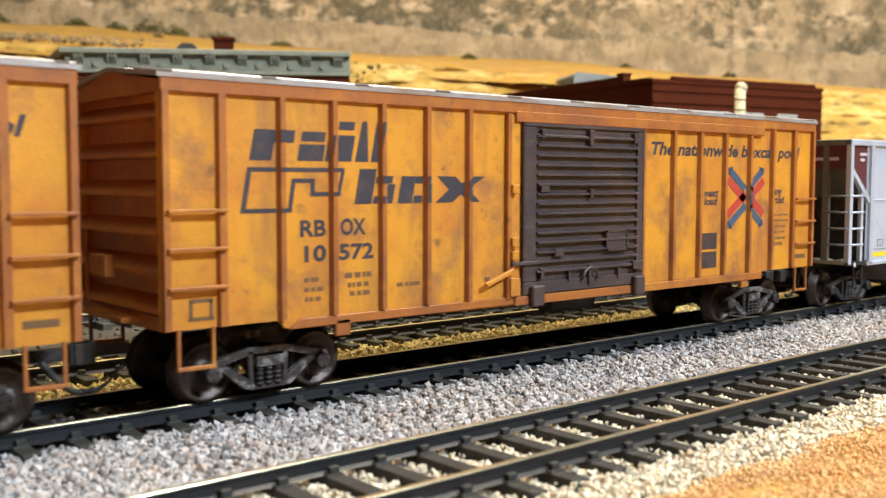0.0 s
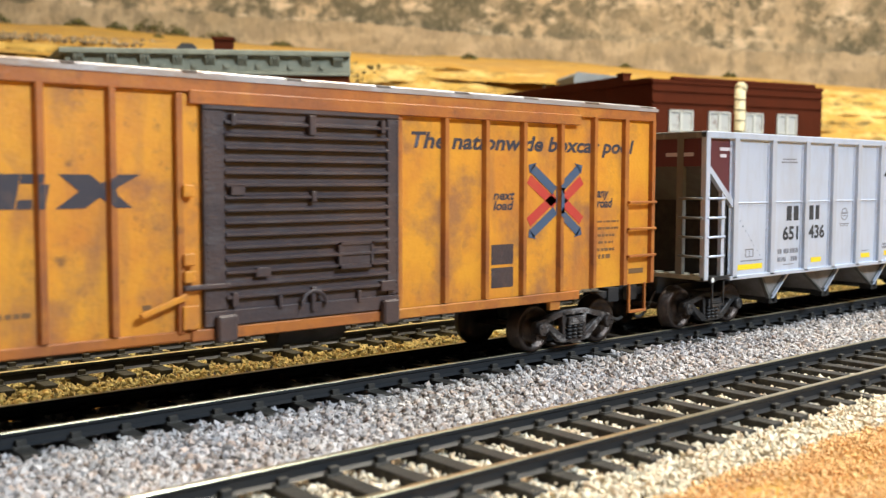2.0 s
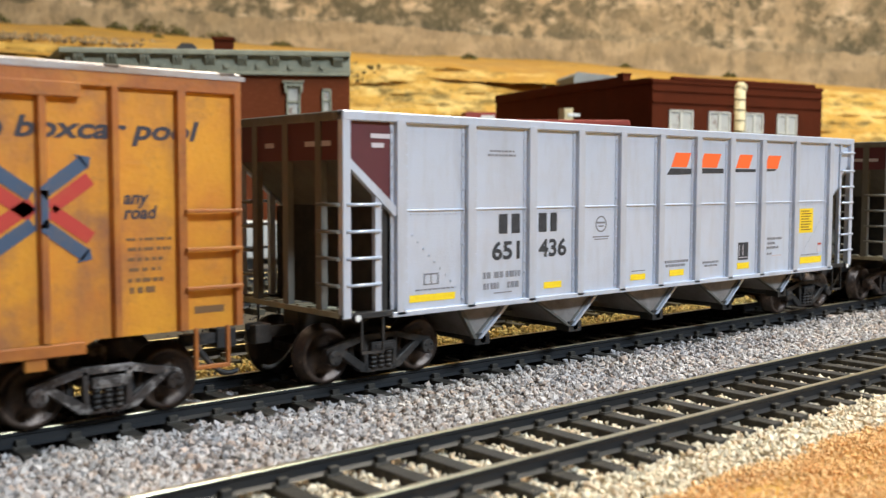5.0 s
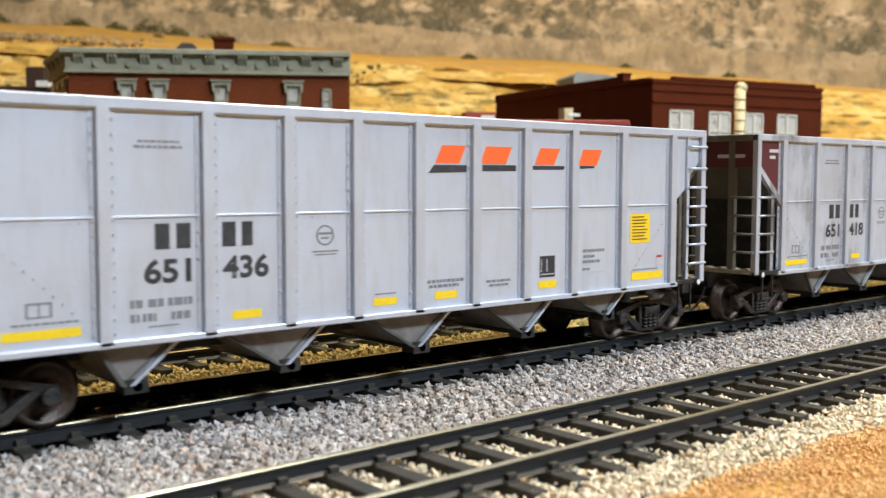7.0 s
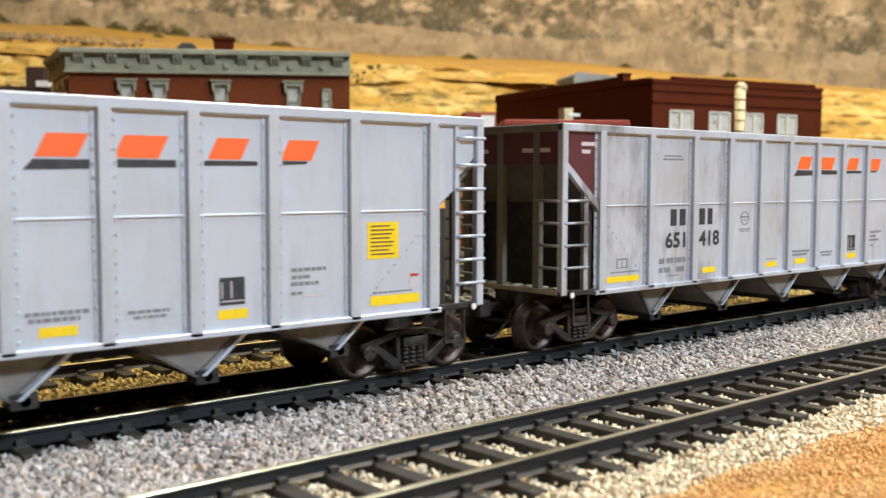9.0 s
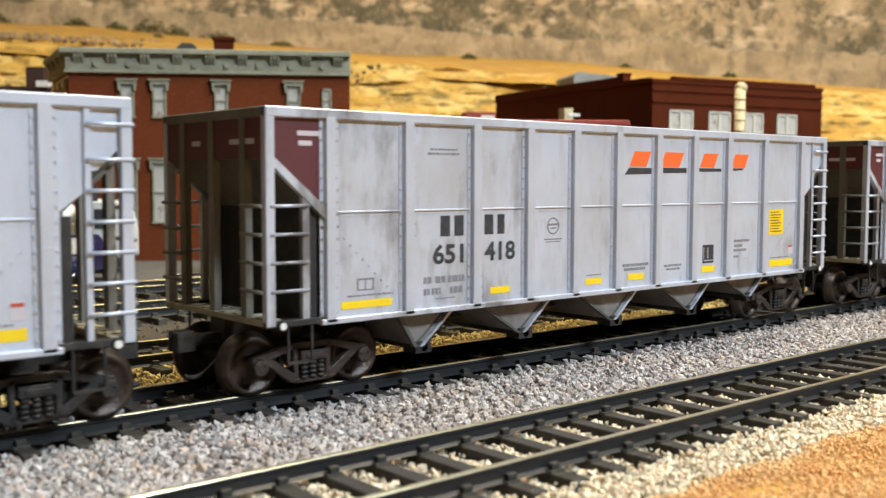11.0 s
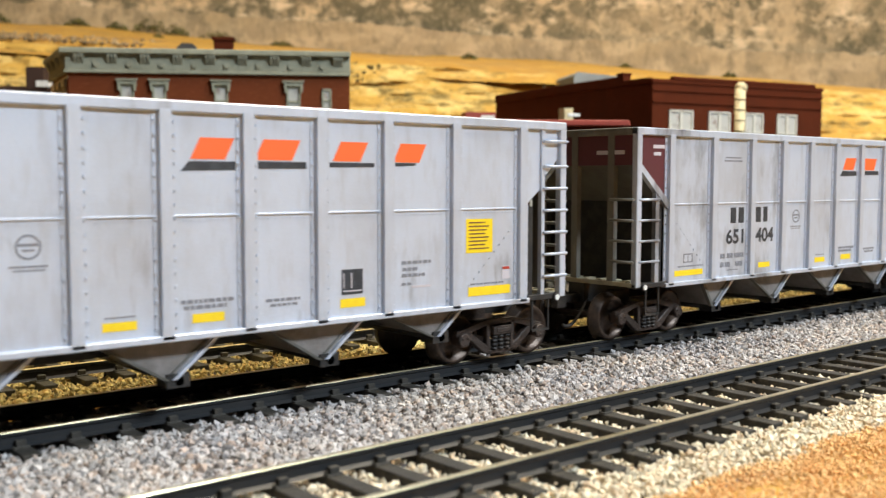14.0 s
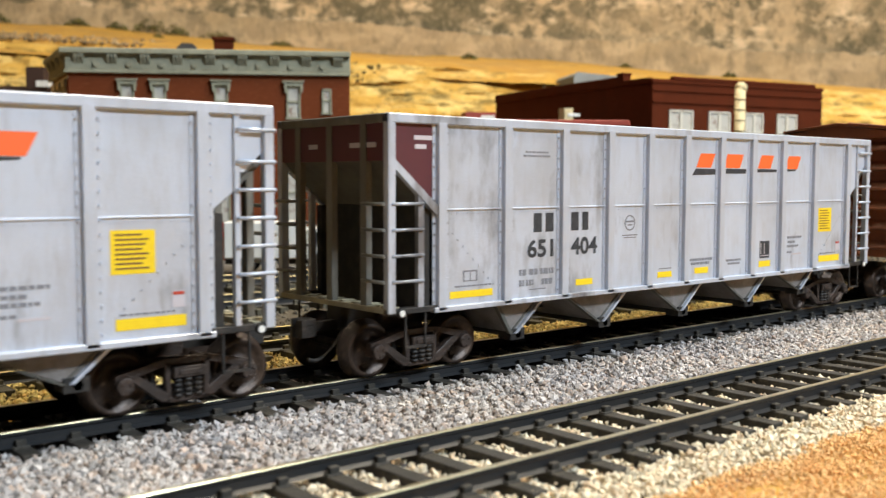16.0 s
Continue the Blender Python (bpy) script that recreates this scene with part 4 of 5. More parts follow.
    for d, x0 in ((1, 0.0), (-1, HOP_L)):
        for y0, w in ((-14.5, 8.0), (4.0, 3.0)):
            bm = bmesh.new()
            x = x0 + d * 0.12
            box(bm, min(x, x + d * 0.1), max(x, x + d * 0.1), y0, y0 + w, 42.0, 42.9)
            part("end_marking", bm, M_WHITEMARK, car)
    return car


# ---- track ----
def railway_track(label, y, x0, x1, tie_mat, near):
    t = empty("railway_track", label, "railway track", kind="structure")
    for s in (-1, 1):
        yc = y + s * 8.75
        bm = bmesh.new()
        slab(bm, [(yc - 0.95, -2.3), (yc + 0.95, -2.3), (yc + 0.3, -1.85), (yc + 0.22, -0.75), (yc + 0.5, -0.6), (yc + 0.5, -0.1), (yc - 0.5, -0.1), (yc - 0.5, -0.6), (yc - 0.22, -0.75), (yc - 0.3, -1.85)], x0, x1, "x")
        rail = part("rail", bm, M_RAILSIDE, t)
        bm = bmesh.new()
        slab(bm, [(yc - 0.5, -0.12), (yc + 0.5, -0.12), (yc + 0.42, 0.0), (yc - 0.42, 0.0)], x0, x1, "x")
        part("rail_head", bm, M_RAILTOP if near else M_RAILGOLD, rail, "bright worn rail head")
    first = None
    k = 0
    x = x0 + 3
    while x < x1:
        if first is None:
            bm = bmesh.new()
            box(bm, x - 1.35, x + 1.35, y - 15.2, y + 15.2, -4.6, -2.35)
            for s in (-1, 1):
                yc = y + s * 8.75
                box(bm, x - 1.25, x + 1.25, yc - 1.9, yc + 1.9, -2.4, -2.1)
                for e in (-1, 1):
                    box(bm, x - 0.75, x + 0.75, yc + e * 1.15 - 0.45, yc + e * 1.15 + 0.45, -2.3, -1.2)
            first, fx = part("tie", bm, tie_mat, t, bevel=0.1), x
        else:
            again(first, t, shift(x - fx, random.uniform(-0.25, 0.25), 0))
        x += 7.8
    return t


ICO = None


def stones(name, label, category, material, count, place, size, seed, chips=False):
    """Loose stones, one mesh: place(rng, n) gives their seats."""
    global ICO
    if ICO is None:
        bm = bmesh.new()
        bmesh.ops.create_icosphere(bm, subdivisions=1, radius=1.0)
        bm.verts.ensure_lookup_table()
        whole = (np.array([v.co[:] for v in bm.verts]), np.array([[v.index for v in f.verts] for f in bm.faces]))
        bm.free()
        chip = (np.array([(1, 0, 0), (-1, 0, 0), (0, 1, 0), (0, -1, 0), (0, 0, 1), (0, 0, -1)], float),
                np.array([(0, 2, 4), (2, 1, 4), (1, 3, 4), (3, 0, 4), (2, 0, 5), (1, 2, 5), (3, 1, 5), (0, 3, 5)]))
        ICO = (whole, chip)
    rng = np.random.default_rng(seed)
    V, F = ICO[1 if chips else 0]
    P = place(rng, count)
    n = len(P)
    S = size[0] + (size[1] - size[0]) * rng.random(n) ** 1.6
    S3 = S[:, None] * rng.uniform(0.65, 1.2, (n, 3))
    q = rng.normal(size=(n, 4))
    q /= np.linalg.norm(q, axis=1)[:, None]
    w, x, y, z = q.T
    R = np.stack([1 - 2 * (y * y + z * z), 2 * (x * y - z * w), 2 * (x * z + y * w), 2 * (x * y + z * w), 1 - 2 * (x * x + z * z), 2 * (y * z - x * w),
                  2 * (x * z - y * w), 2 * (y * z + x * w), 1 - 2 * (x * x + y * y)], 1).reshape(n, 3, 3)
    J = V[None] * S3[:, None, :] * rng.uniform(0.62, 1.25, (n, len(V), 1))
    W = (np.einsum("nij,nvj->nvi", R, J) + P[:, None, :]) * MM
    faces = (F[None] + (np.arange(n) * len(V))[:, None, None]).reshape(-1, 3)
    me = bpy.data.meshes.new(name)
    me.from_pydata(W.reshape(-1, 3).tolist(), [], faces.tolist())
    me.materials.append(material)
    return tagged(new(name, me), label, category, kind="stuff")


# ---- the layout: ground, backdrop, room ----
STREET, CROSS = Vector((0.75885, -0.65126)), Vector((0.64963, 0.75717))


def far(u, d):
    """A place on the town's plan: u along its main street, d towards the backdrop."""
    p = Vector((0.0, -157.06)) + STREET * u + CROSS * d
    return p.x, p.y


def grid_mesh(name, us, ds, height, material):
    verts = []
    for d in ds:
        for u in us:
            x, y = far(u, d)
            verts.append((x * MM, y * MM, height(u, d, x, y) * MM))
    n = len(us)
    faces = [(j * n + i, j * n + i + 1, (j + 1) * n + i + 1, (j + 1) * n + i) for j in range(len(ds) - 1) for i in range(n - 1)]
    me = bpy.data.meshes.new(name)
    me.from_pydata(verts, [], faces)
    me.materials.append(material)
    return new(name, me)


def sm(a, b, t):
    t = min(1, max(0, (t - a) / (b - a)))
    return t * t * (3 - 2 * t)


def ground_height(u, d, x, y):
    z = -4.9 + 1.6 * sm(-82, -88, y) + 1.7 * sm(196, 202, y)
    if d > 560:
        n1 = noise.noise((u * 0.006, d * 0.006, 0.3)) * 16
        z += sm(600, 660, d + n1) * 4
    return z + 0.5 * noise.noise((x * 0.08, y * 0.08, 0))


ground = grid_mesh("ground", [-900 + 14 * i for i in range(164)], [-260 + 12 * i for i in range(76)], ground_height, M_GROUND)
tagged(ground, "ochre scenic ground of the layout", "ground", kind="structure")


def cliff_height(u, v):
    """Profile of the rock bank: v from 0 at its foot to 1 at the lip."""
    top = 118 - 0.0574 * u
    return 2 + (top - 2) * v


def rock_bank():
    us = [-760 + 5 * i for i in range(300)]
    rows_up = 90
    verts, n = [], len(us)
    for j in range(rows_up):
        v = j / (rows_up - 1)
        for u in us:
            z = cliff_height(u, v)
            bed = z / 7.5 + 1.6 * noise.noise((u * 0.004, 5.1, z * 0.01))
            step = bed - math.floor(bed)
            out = 9 * abs(noise.noise((math.floor(bed) * 3.7, u * 0.010, 1.2))) + 6 * noise.noise((u * 0.05, math.floor(bed) * 2.1, 7)) + 3 * noise.noise((u * 0.12, z * 0.2, 2))
            d = 650 + 95 * v ** 1.3 - 0.8 * out - 2.0 * math.sin(math.pi * step) + 22 * noise.noise((u * 0.005, 0.7, 0.1))
            x, y = far(u, d)
            verts.append((x * MM, y * MM, z * MM))
    faces = [(j * n + i, j * n + i + 1, (j + 1) * n + i + 1, (j + 1) * n + i) for j in range(rows_up - 1) for i in range(n - 1)]
    me = bpy.data.meshes.new("rock_bank")
    me.from_pydata(verts, [], faces)
    me.materials.append(M_STRATA)
    return tagged(new("rock_bank", me), "bank of layered ochre rock behind the town", "rock bank", kind="structure")


rock_bank()


def plateau_height(u, d, x, y):
    t = (d - 730) / 340
    lip, back = 118 - 0.0574 * u, 166 - 0.0715 * u
    return lip + (back - lip) * max(0, t) ** 0.9 - 9 * (1 - sm(728, 766, d)) + 2.2 * noise.noise((u * 0.012, d * 0.012, 4)) + 0.8 * noise.noise((u * 0.07, d * 0.07, 1)) + 5 * noise.noise((u * 0.004, 3, 9)) * max(0, t)


plateau = grid_mesh("plateau", [-820 + 10 * i for i in range(170)], [728 + 9 * i for i in range(42)], plateau_height, M_GROUND)
tagged(plateau, "sloping ochre field above the rock bank", "ground", kind="structure")


def backdrop():
    """A bent printed board behind the layout: a dry-grass foot and scrubby slopes."""
    us = [-1300 + 4 * i for i in range(650)]
    def board(name, d, top, low, material, label):
        verts, n = [], len(us)
        for u in us:
            x, y = far(u, d)
            a, b = low(u), top(u)
            verts.append((x * MM, y * MM, a * MM))
        for u in us:
            x, y = far(u, d)
            verts.append((x * MM, y * MM, top(u) * MM))
        me = bpy.data.meshes.new(name)
        me.from_pydata(verts, [], [(i, i + 1, n + i + 1, n + i) for i in range(n - 1)])
        me.materials.append(material)
        ob = new(name, me)
        ob.modifiers.new("thick", "SOLIDIFY").thickness = 0.003
        return tagged(ob, label, "backdrop", kind="structure")
    board("backdrop", 1110, lambda u: 620, lambda u: 40, M_HILL, "printed backdrop board of scrubby tan hillsides")
    board("backdrop_foot", 1098, lambda u: 196 - 0.062 * u + 10 * noise.noise((u * 0.006, 1, 2)) + 11 * abs(noise.noise((u * 0.022, 1, 5))) + 4 * abs(noise.noise((u * 0.07, 1, 5))) + 2.5 * noise.noise((u * 0.25, 1, 5)), lambda u: 40, M_DRYGRASS, "printed band of dry grass below the hills")


backdrop()


def room():
    for name, b in (("wall_north", (-3.2, 3.6, 3.0, 3.1, -1.1, 1.5)), ("wall_south", (-3.2, 3.6, -3.1, -3.0, -1.1, 1.5)), ("wall_west", (-3.3, -3.2, -3.1, 3.1, -1.1, 1.5)),
                    ("wall_east", (3.6, 3.7, -3.1, 3.1, -1.1, 1.5)), ("floor", (-3.3, 3.7, -3.1, 3.1, -1.2, -1.1)), ("ceiling", (-3.3, 3.7, -3.1, 3.1, 1.5, 1.6))):
        bm = bmesh.new()
        box(bm, *[v * 1000 for v in b])
        tagged(part(name, bm, M_WALL), "plain painted " + name.split("_")[0] + " of the layout room", name.split("_")[0], kind="structure")


room()

# ---- beds and tracks ----
def bed(name, y0, y1, z, material, label):
    bm = bmesh.new()
    slab(bm, [(y0 - 4, -5.6), (y1 + 4, -5.6), (y1, z), (y0, z)], -260, 1500, "x")
    return tagged(part(name, bm, material), label, "ballast bed", kind="structure")


bed("ballast_bed", -82, 14, -3.9, M_BED, "bed of grey ballast under the two main tracks")
bed("ballast_bed", 22, 74, -4.1, M_BED_WARM, "bed of tan ballast under the siding")
bed("ballast_bed", 78, 194, -4.1, M_BED_WARM, "dark dusty bed under the yard tracks")
railway_track("unoccupied model track with black ties and gold-bright rails", -57.3, 0, 420, M_TIE, True)
railway_track("main model track on black ties, carrying the train", 0.0, 20, 560, M_TIE, True)
railway_track("siding track half buried in tan ballast", 47.5, 0, 620, M_TIE_BROWN, False)
railway_track("yard track on dusty ties", 118.5, 40, 900, M_TIE_BROWN, False)
railway_track("yard track on dusty ties by the road", 176.0, 40, 900, M_TIE_BROWN, False)
bm = bmesh.new()
slab(bm, [(197, -4.6), (330, -4.6), (330, -2.9), (197, -2.9)], -300, 1100, "x")
tagged(part("road", bm, M_ROAD), "grey model road beside the yard", "road", kind="structure")


def scatter(x0, x1, y0, y1, height, keep=None):
    def place(rng, n):
        x, y = rng.uniform(x0, x1, n), rng.uniform(y0, y1, n)
        P = np.stack([x, y, height(x, y) + rng.uniform(-0.55, 0.4, n)], 1)
        return P if keep is None else P[keep(x, y)]
    return place


def between_ties(y, x0):
    """Stones lie low between and beside the ties of a track."""
    def h(x, yy):
        k = (x - x0 - 3) % 7.8
        on_tie = (np.minimum(k, 7.8 - k) < 1.7) & (np.abs(yy - y) < 15.6)
        inner = np.abs(yy - y) < 15.6
        return np.where(on_tie, -5.4, np.where(inner, -3.7, -3.2))
    return h


def shoulder(x, y):
    return -3.35 + 0.5 * np.cos((y + 28) / 15.0) + 0.6 * np.clip((-38 - y) / 4, 0, 1)


def ragged(x, k):
    """The uneven edge to which a bed of stones has rolled."""
    return 0.8 * np.sin(x * 1.9 + k) + 0.9 * np.sin(x * 0.61 + 2 * k) + 0.5 * np.sin(x * 3.7 + k)


def heaped(x, y):
    """The shoulder, with small heaps where the stones lie in clumps."""
    return shoulder(x, y) + 0.3 * np.sin(x * 1.1 + y * 0.9) * np.sin(y * 1.3 - x * 0.37) + 0.25 * np.sin(x * 2.3 - y * 1.7)


stones("ballast", "grey and white crushed stone ballast between the main tracks", "ballast", M_BALLAST, 30000, scatter(20, 340, -46.6, -9.0, heaped, lambda x, y: (y < -14.0 - 2.2 * np.cos((x - 23) * 2 * np.pi / 7.8) + ragged(x, 0.3)) & (y > -45.6 + 0.8 * np.sin(x * 1.3))), (0.3, 0.8), 3)
stones("ballast", "sharp pale chips of ballast between the main tracks", "ballast", M_BALLAST_PALE, 30000, scatter(20, 340, -46.6, -9.0, heaped, lambda x, y: (y < -13.7 - 2.2 * np.cos((x - 23) * 2 * np.pi / 7.8) + ragged(x, 0.3)) & (y > -45.6 + 0.8 * np.sin(x * 1.3))), (0.32, 0.95), 14, True)
stones("ballast", "pale ballast between the ties of the empty track", "ballast", M_BALLAST_CREAM, 26000, scatter(20, 300, -72.8, -42.0, between_ties(-57.3, 0)), (0.28, 0.8), 4, True)
stones("ballast", "pale ballast on the outer shoulder of the track", "ballast", M_BALLAST_CREAM, 24000, scatter(30, 300, -90, -70.5, lambda x, y: -3.25 + 0.03 * (y + 72) + 0.3 * np.sin(x * 1.1 + y * 0.9), lambda x, y: (y > -82.5 + 0.8 * np.sin(x * 0.23) + 0.5 * np.sin(x * 0.71)) & (y < -71.6 + 1.2 * np.cos((x - 3) * 2 * np.pi / 7.8) + ragged(x, 1.1))), (0.3, 0.85), 5, True)
stones("ballast", "dark-stained ballast among the ties under the train", "ballast", M_BALLAST, 5200, scatter(30, 340, -15.5, 15.0, between_ties(0.0, 20)), (0.45, 0.9), 6)
stones("ballast", "tan yellowish ballast of the siding", "ballast", M_BALLAST_WARM, 24000, scatter(50, 420, 14.5, 62, between_ties(47.5, 0)), (0.35, 0.9), 7, True)
stones("ballast", "dark cinders among the yard tracks", "ballast", M_CINDER, 6000, scatter(70, 560, 62, 196, lambda x, y: -4.1 + 0 * x), (0.5, 1.1), 8)
stones("soil", "loose orange soil in front of the tracks", "soil", M_SOIL, 70000, scatter(40, 240, -120, -80.0, lambda x, y: -3.0 + 0.4 * np.sin(x * 0.31 + y * 0.2) * np.sin(y * 0.27), lambda x, y: y < -81.6 + 0.8 * np.sin(x * 0.23) + 0.5 * np.sin(x * 0.71)), (0.14, 0.42), 9, True)


def on_bank(rng, n):
    """Seats on the ledges and the lip of the rock bank, in drifts."""
    u, v = rng.uniform(-420, 480, n), np.clip(rng.beta(2.4, 1.3, n), 0, 1)
    keep = np.sin(u * 0.043 + 5 * v) + np.sin(u * 0.017 - 9 * v) > 0.35
    u, v = u[keep], v[keep]
    d = 642 + 95 * v ** 1.3
    return np.stack([STREET.x * u + CROSS.x * d, -157.06 + STREET.y * u + CROSS.y * d, 2 + (116 - 0.0574 * u) * v], 1)


stones("scenic_foam", "olive and brown ground foam on the ledges of the rock bank", "ground foam", M_FOAM, 9000, on_bank, (0.6, 2.0), 12, True)


def on_field(rng, n):
    """Seats for stones along the front of the field."""
    u, d = rng.uniform(-430, -225, n), 745 + 90 * rng.random(n) ** 1.5
    t = np.clip((d - 730) / 340, 0, 1)
    z = 118 - 0.0574 * u + (48 - 0.0141 * u) * t ** 0.9
    return np.stack([STREET.x * u + CROSS.x * d, -157.06 + STREET.y * u + CROSS.y * d, z], 1)


stones("field_stones", "pale and brown stones strewn along the front of the field", "stones", M_FIELDSTONE, 520, on_field, (1.0, 2.6), 13)


# ---- the town ----
def thing_at(name, label, category, u, d, turn, group=""):
    ob = empty(name, label, category, group)
    x, y = far(u, d)
    ob.matrix_basis = pose(x * MM, y * MM, 0, 0, 0, turn)
    return ob


def sash_window(parent, x, z0, z1, w, y, hood, trim, pane):
    bm = bmesh.new()
    for a, b, c, e in ((x - w / 2, x - w / 2 + 0.9, z0, z1), (x + w / 2 - 0.9, x + w / 2, z0, z1), (x - w / 2, x + w / 2, z1 - 0.9, z1), (x - w / 2, x + w / 2, (z0 + z1) / 2 - 0.4, (z0 + z1) / 2 + 0.4), (x - w / 2 - 0.5, x + w / 2 + 0.5, z0 - 0.9, z0)):
        box(bm, a, b, y - 0.7, y + 0.4, c, e)
    win = part("window", bm, trim, parent)
    bm = bmesh.new()
    box(bm, x - w / 2 + 0.4, x + w / 2 - 0.4, y - 0.12, y + 0.2, z0, z1)
    part("pane", bm, pane, win)
    if hood:
        bm = bmesh.new()
        slab(bm, [(x - w / 2 - 0.8, z1 - 3.0), (x - w / 2, z1 - 3.0), (x - w / 2 + 0.2, z1), (x + w / 2 - 0.2, z1), (x + w / 2, z1 - 3.0), (x + w / 2 + 0.8, z1 - 3.0), (x + w / 2 + 1.3, z1 + 2.0), (x - w / 2 - 1.3, z1 + 2.0)], y - 1.5, y + 0.2)
        box(bm, x - w / 2 - 1.8, x + w / 2 + 1.8, y - 2.1, y + 0.2, z1 + 1.9, z1 + 2.6)
        part("hood", bm, M_CORNICE, win)


def corner_store():
    b = thing_at("brick_store", "two-storey red brick store with a grey-green bracketed cornice", "building", -177.5, 480, -40.63 + 6.5, "town buildings")
    bm = bmesh.new()
    slab(bm, [(0, 0), (132.6, 0), (132.6, 110), (-20.5, 110), (-20.5, 50.6)], -3.3, 95, "z")
    part("wall", bm, M_BRICK, b)
    bm = bmesh.new()
    slab(bm, [(2, 2), (130.6, 2), (130.6, 108), (-18.5, 108), (-18.5, 51)], 94.9, 95.6, "z")
    part("roof", bm, M_TAR, b)
    for nm, a, c in (("front", 0, 132.6), ("side", 0, 54.6)):
        cor = part("cornice", made(box, -1.2, c + 0.3, -1.4, 1, 88.2, 95.5), M_CORNICE, b, bevel=0.25)
        part("crown_moulding", made(box, -3.4, c + 0.4, -4.0, 1, 95.5, 98.2), M_CORNICE, cor, bevel=0.4)
        part("lower_moulding", made(box, -1.8, c + 0.3, -2.0, 1, 86.6, 88.2), M_CORNICE, cor, bevel=0.25)
        if nm == "side":
            cor.matrix_basis = Matrix.Translation((-20.5 * MM, 50.6 * MM, 0)) @ Matrix.Rotation(math.atan2(-50.6, 20.5), 4, "Z")
        k = 5.5 if nm == "front" else 4
        while k < c:
            for dx in (-2.2, -0.6, 1.0):
                bm = bmesh.new()
                slab(bm, [(-1.2, 90.4), (-3.4, 94.0), (-3.6, 95.7), (-1.2, 95.7)], k + dx, k + dx + 1.1, "x")
                part("bracket", bm, M_CORNICE, cor)
            if nm == "front" and k + 8 < c:
                bm = bmesh.new()
                rod(bm, (k + 7.7, -1.2, 91.0), (k + 7.7, -2.2, 91.0), 1.5, 12)
                part("rosette", bm, M_CORNICE, cor)
            k += 15.2
    for x, w in ((27, 6.4), (42, 6.4), (71, 6.4), (105.5, 6.8)):
        sash_window(b, x, 66.5, 81.5, w, -0.2, True, M_CORNICE, M_PANE)
        sash_window(b, x, 16, 44, w + 1.5, -0.2, True, M_CORNICE, M_PANE)
    sash_window(b, 121.5, 69.0, 80.5, 4.6, -0.2, False, M_CORNICE, M_PANE)
    # arched cream window heads on the slanting side
    side = part("side_trim", made(box, 0, 54, -0.3, 0.4, 84, 85.5), M_CREAM, b)
    side.matrix_basis = Matrix.Translation((-20.5 * MM, 50.6 * MM, 0)) @ Matrix.Rotation(math.atan2(-50.6, 20.5), 4, "Z")
    for x in (10, 27, 44):
        for z in (14, 44, 66):
            bm = bmesh.new()
            box(bm, x - 4, x - 2.6, -0.9, 0.3, z, z + 16)
            box(bm, x + 2.6, x + 4, -0.9, 0.3, z, z + 16)
            box(bm, x - 4.6, x + 4.6, -1.4, 0.3, z + 15, z + 18)
            part("window_trim", bm, M_CREAM, side)
    c = thing_at("roof_chimney", "squat maroon brick chimney on the store roof", "chimney", -121, 560, -36)
    part("shaft", made(box, -5, 5, -4, 4, 95.4, 112.5), M_BRICKDARK, c)
    part("cap", made(box, -5.8, 5.8, -4.8, 4.8, 112.5, 114.2), M_BRICKDARK, c)
    v = thing_at("roof_hatch", "dark arched hatch on the store roof", "roof hatch", -141, 560, -36)
    bm = bmesh.new()
    slab(bm, [(-6, 95.4), (6, 95.4), (6, 107), (3.5, 110.5), (-2, 110.8), (-5, 108.5)], -5, 5)
    part("shell", bm, M_TAR, v)


corner_store()


def brown_store():
    b = thing_at("brown_store", "dark brown brick store behind the cornered one", "building", -290, 585, -38, "town buildings")
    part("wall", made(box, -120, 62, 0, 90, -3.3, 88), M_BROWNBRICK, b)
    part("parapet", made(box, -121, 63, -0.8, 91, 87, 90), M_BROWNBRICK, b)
    for x in (-20, 10, 40):
        for z in (24, 58):
            sash_window(b, x, z, z + 16, 8, -0.2, False, M_BRICK, M_PANEDARK)
    c = thing_at("roof_vent_box", "grey metal vent box on the brown store", "roof vent", -236, 590, -38)
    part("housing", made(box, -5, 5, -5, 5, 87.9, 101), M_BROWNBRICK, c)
    part("hood", made(box, 1, 8, -6, 4, 89.5, 93), M_WHITE, c)


brown_store()


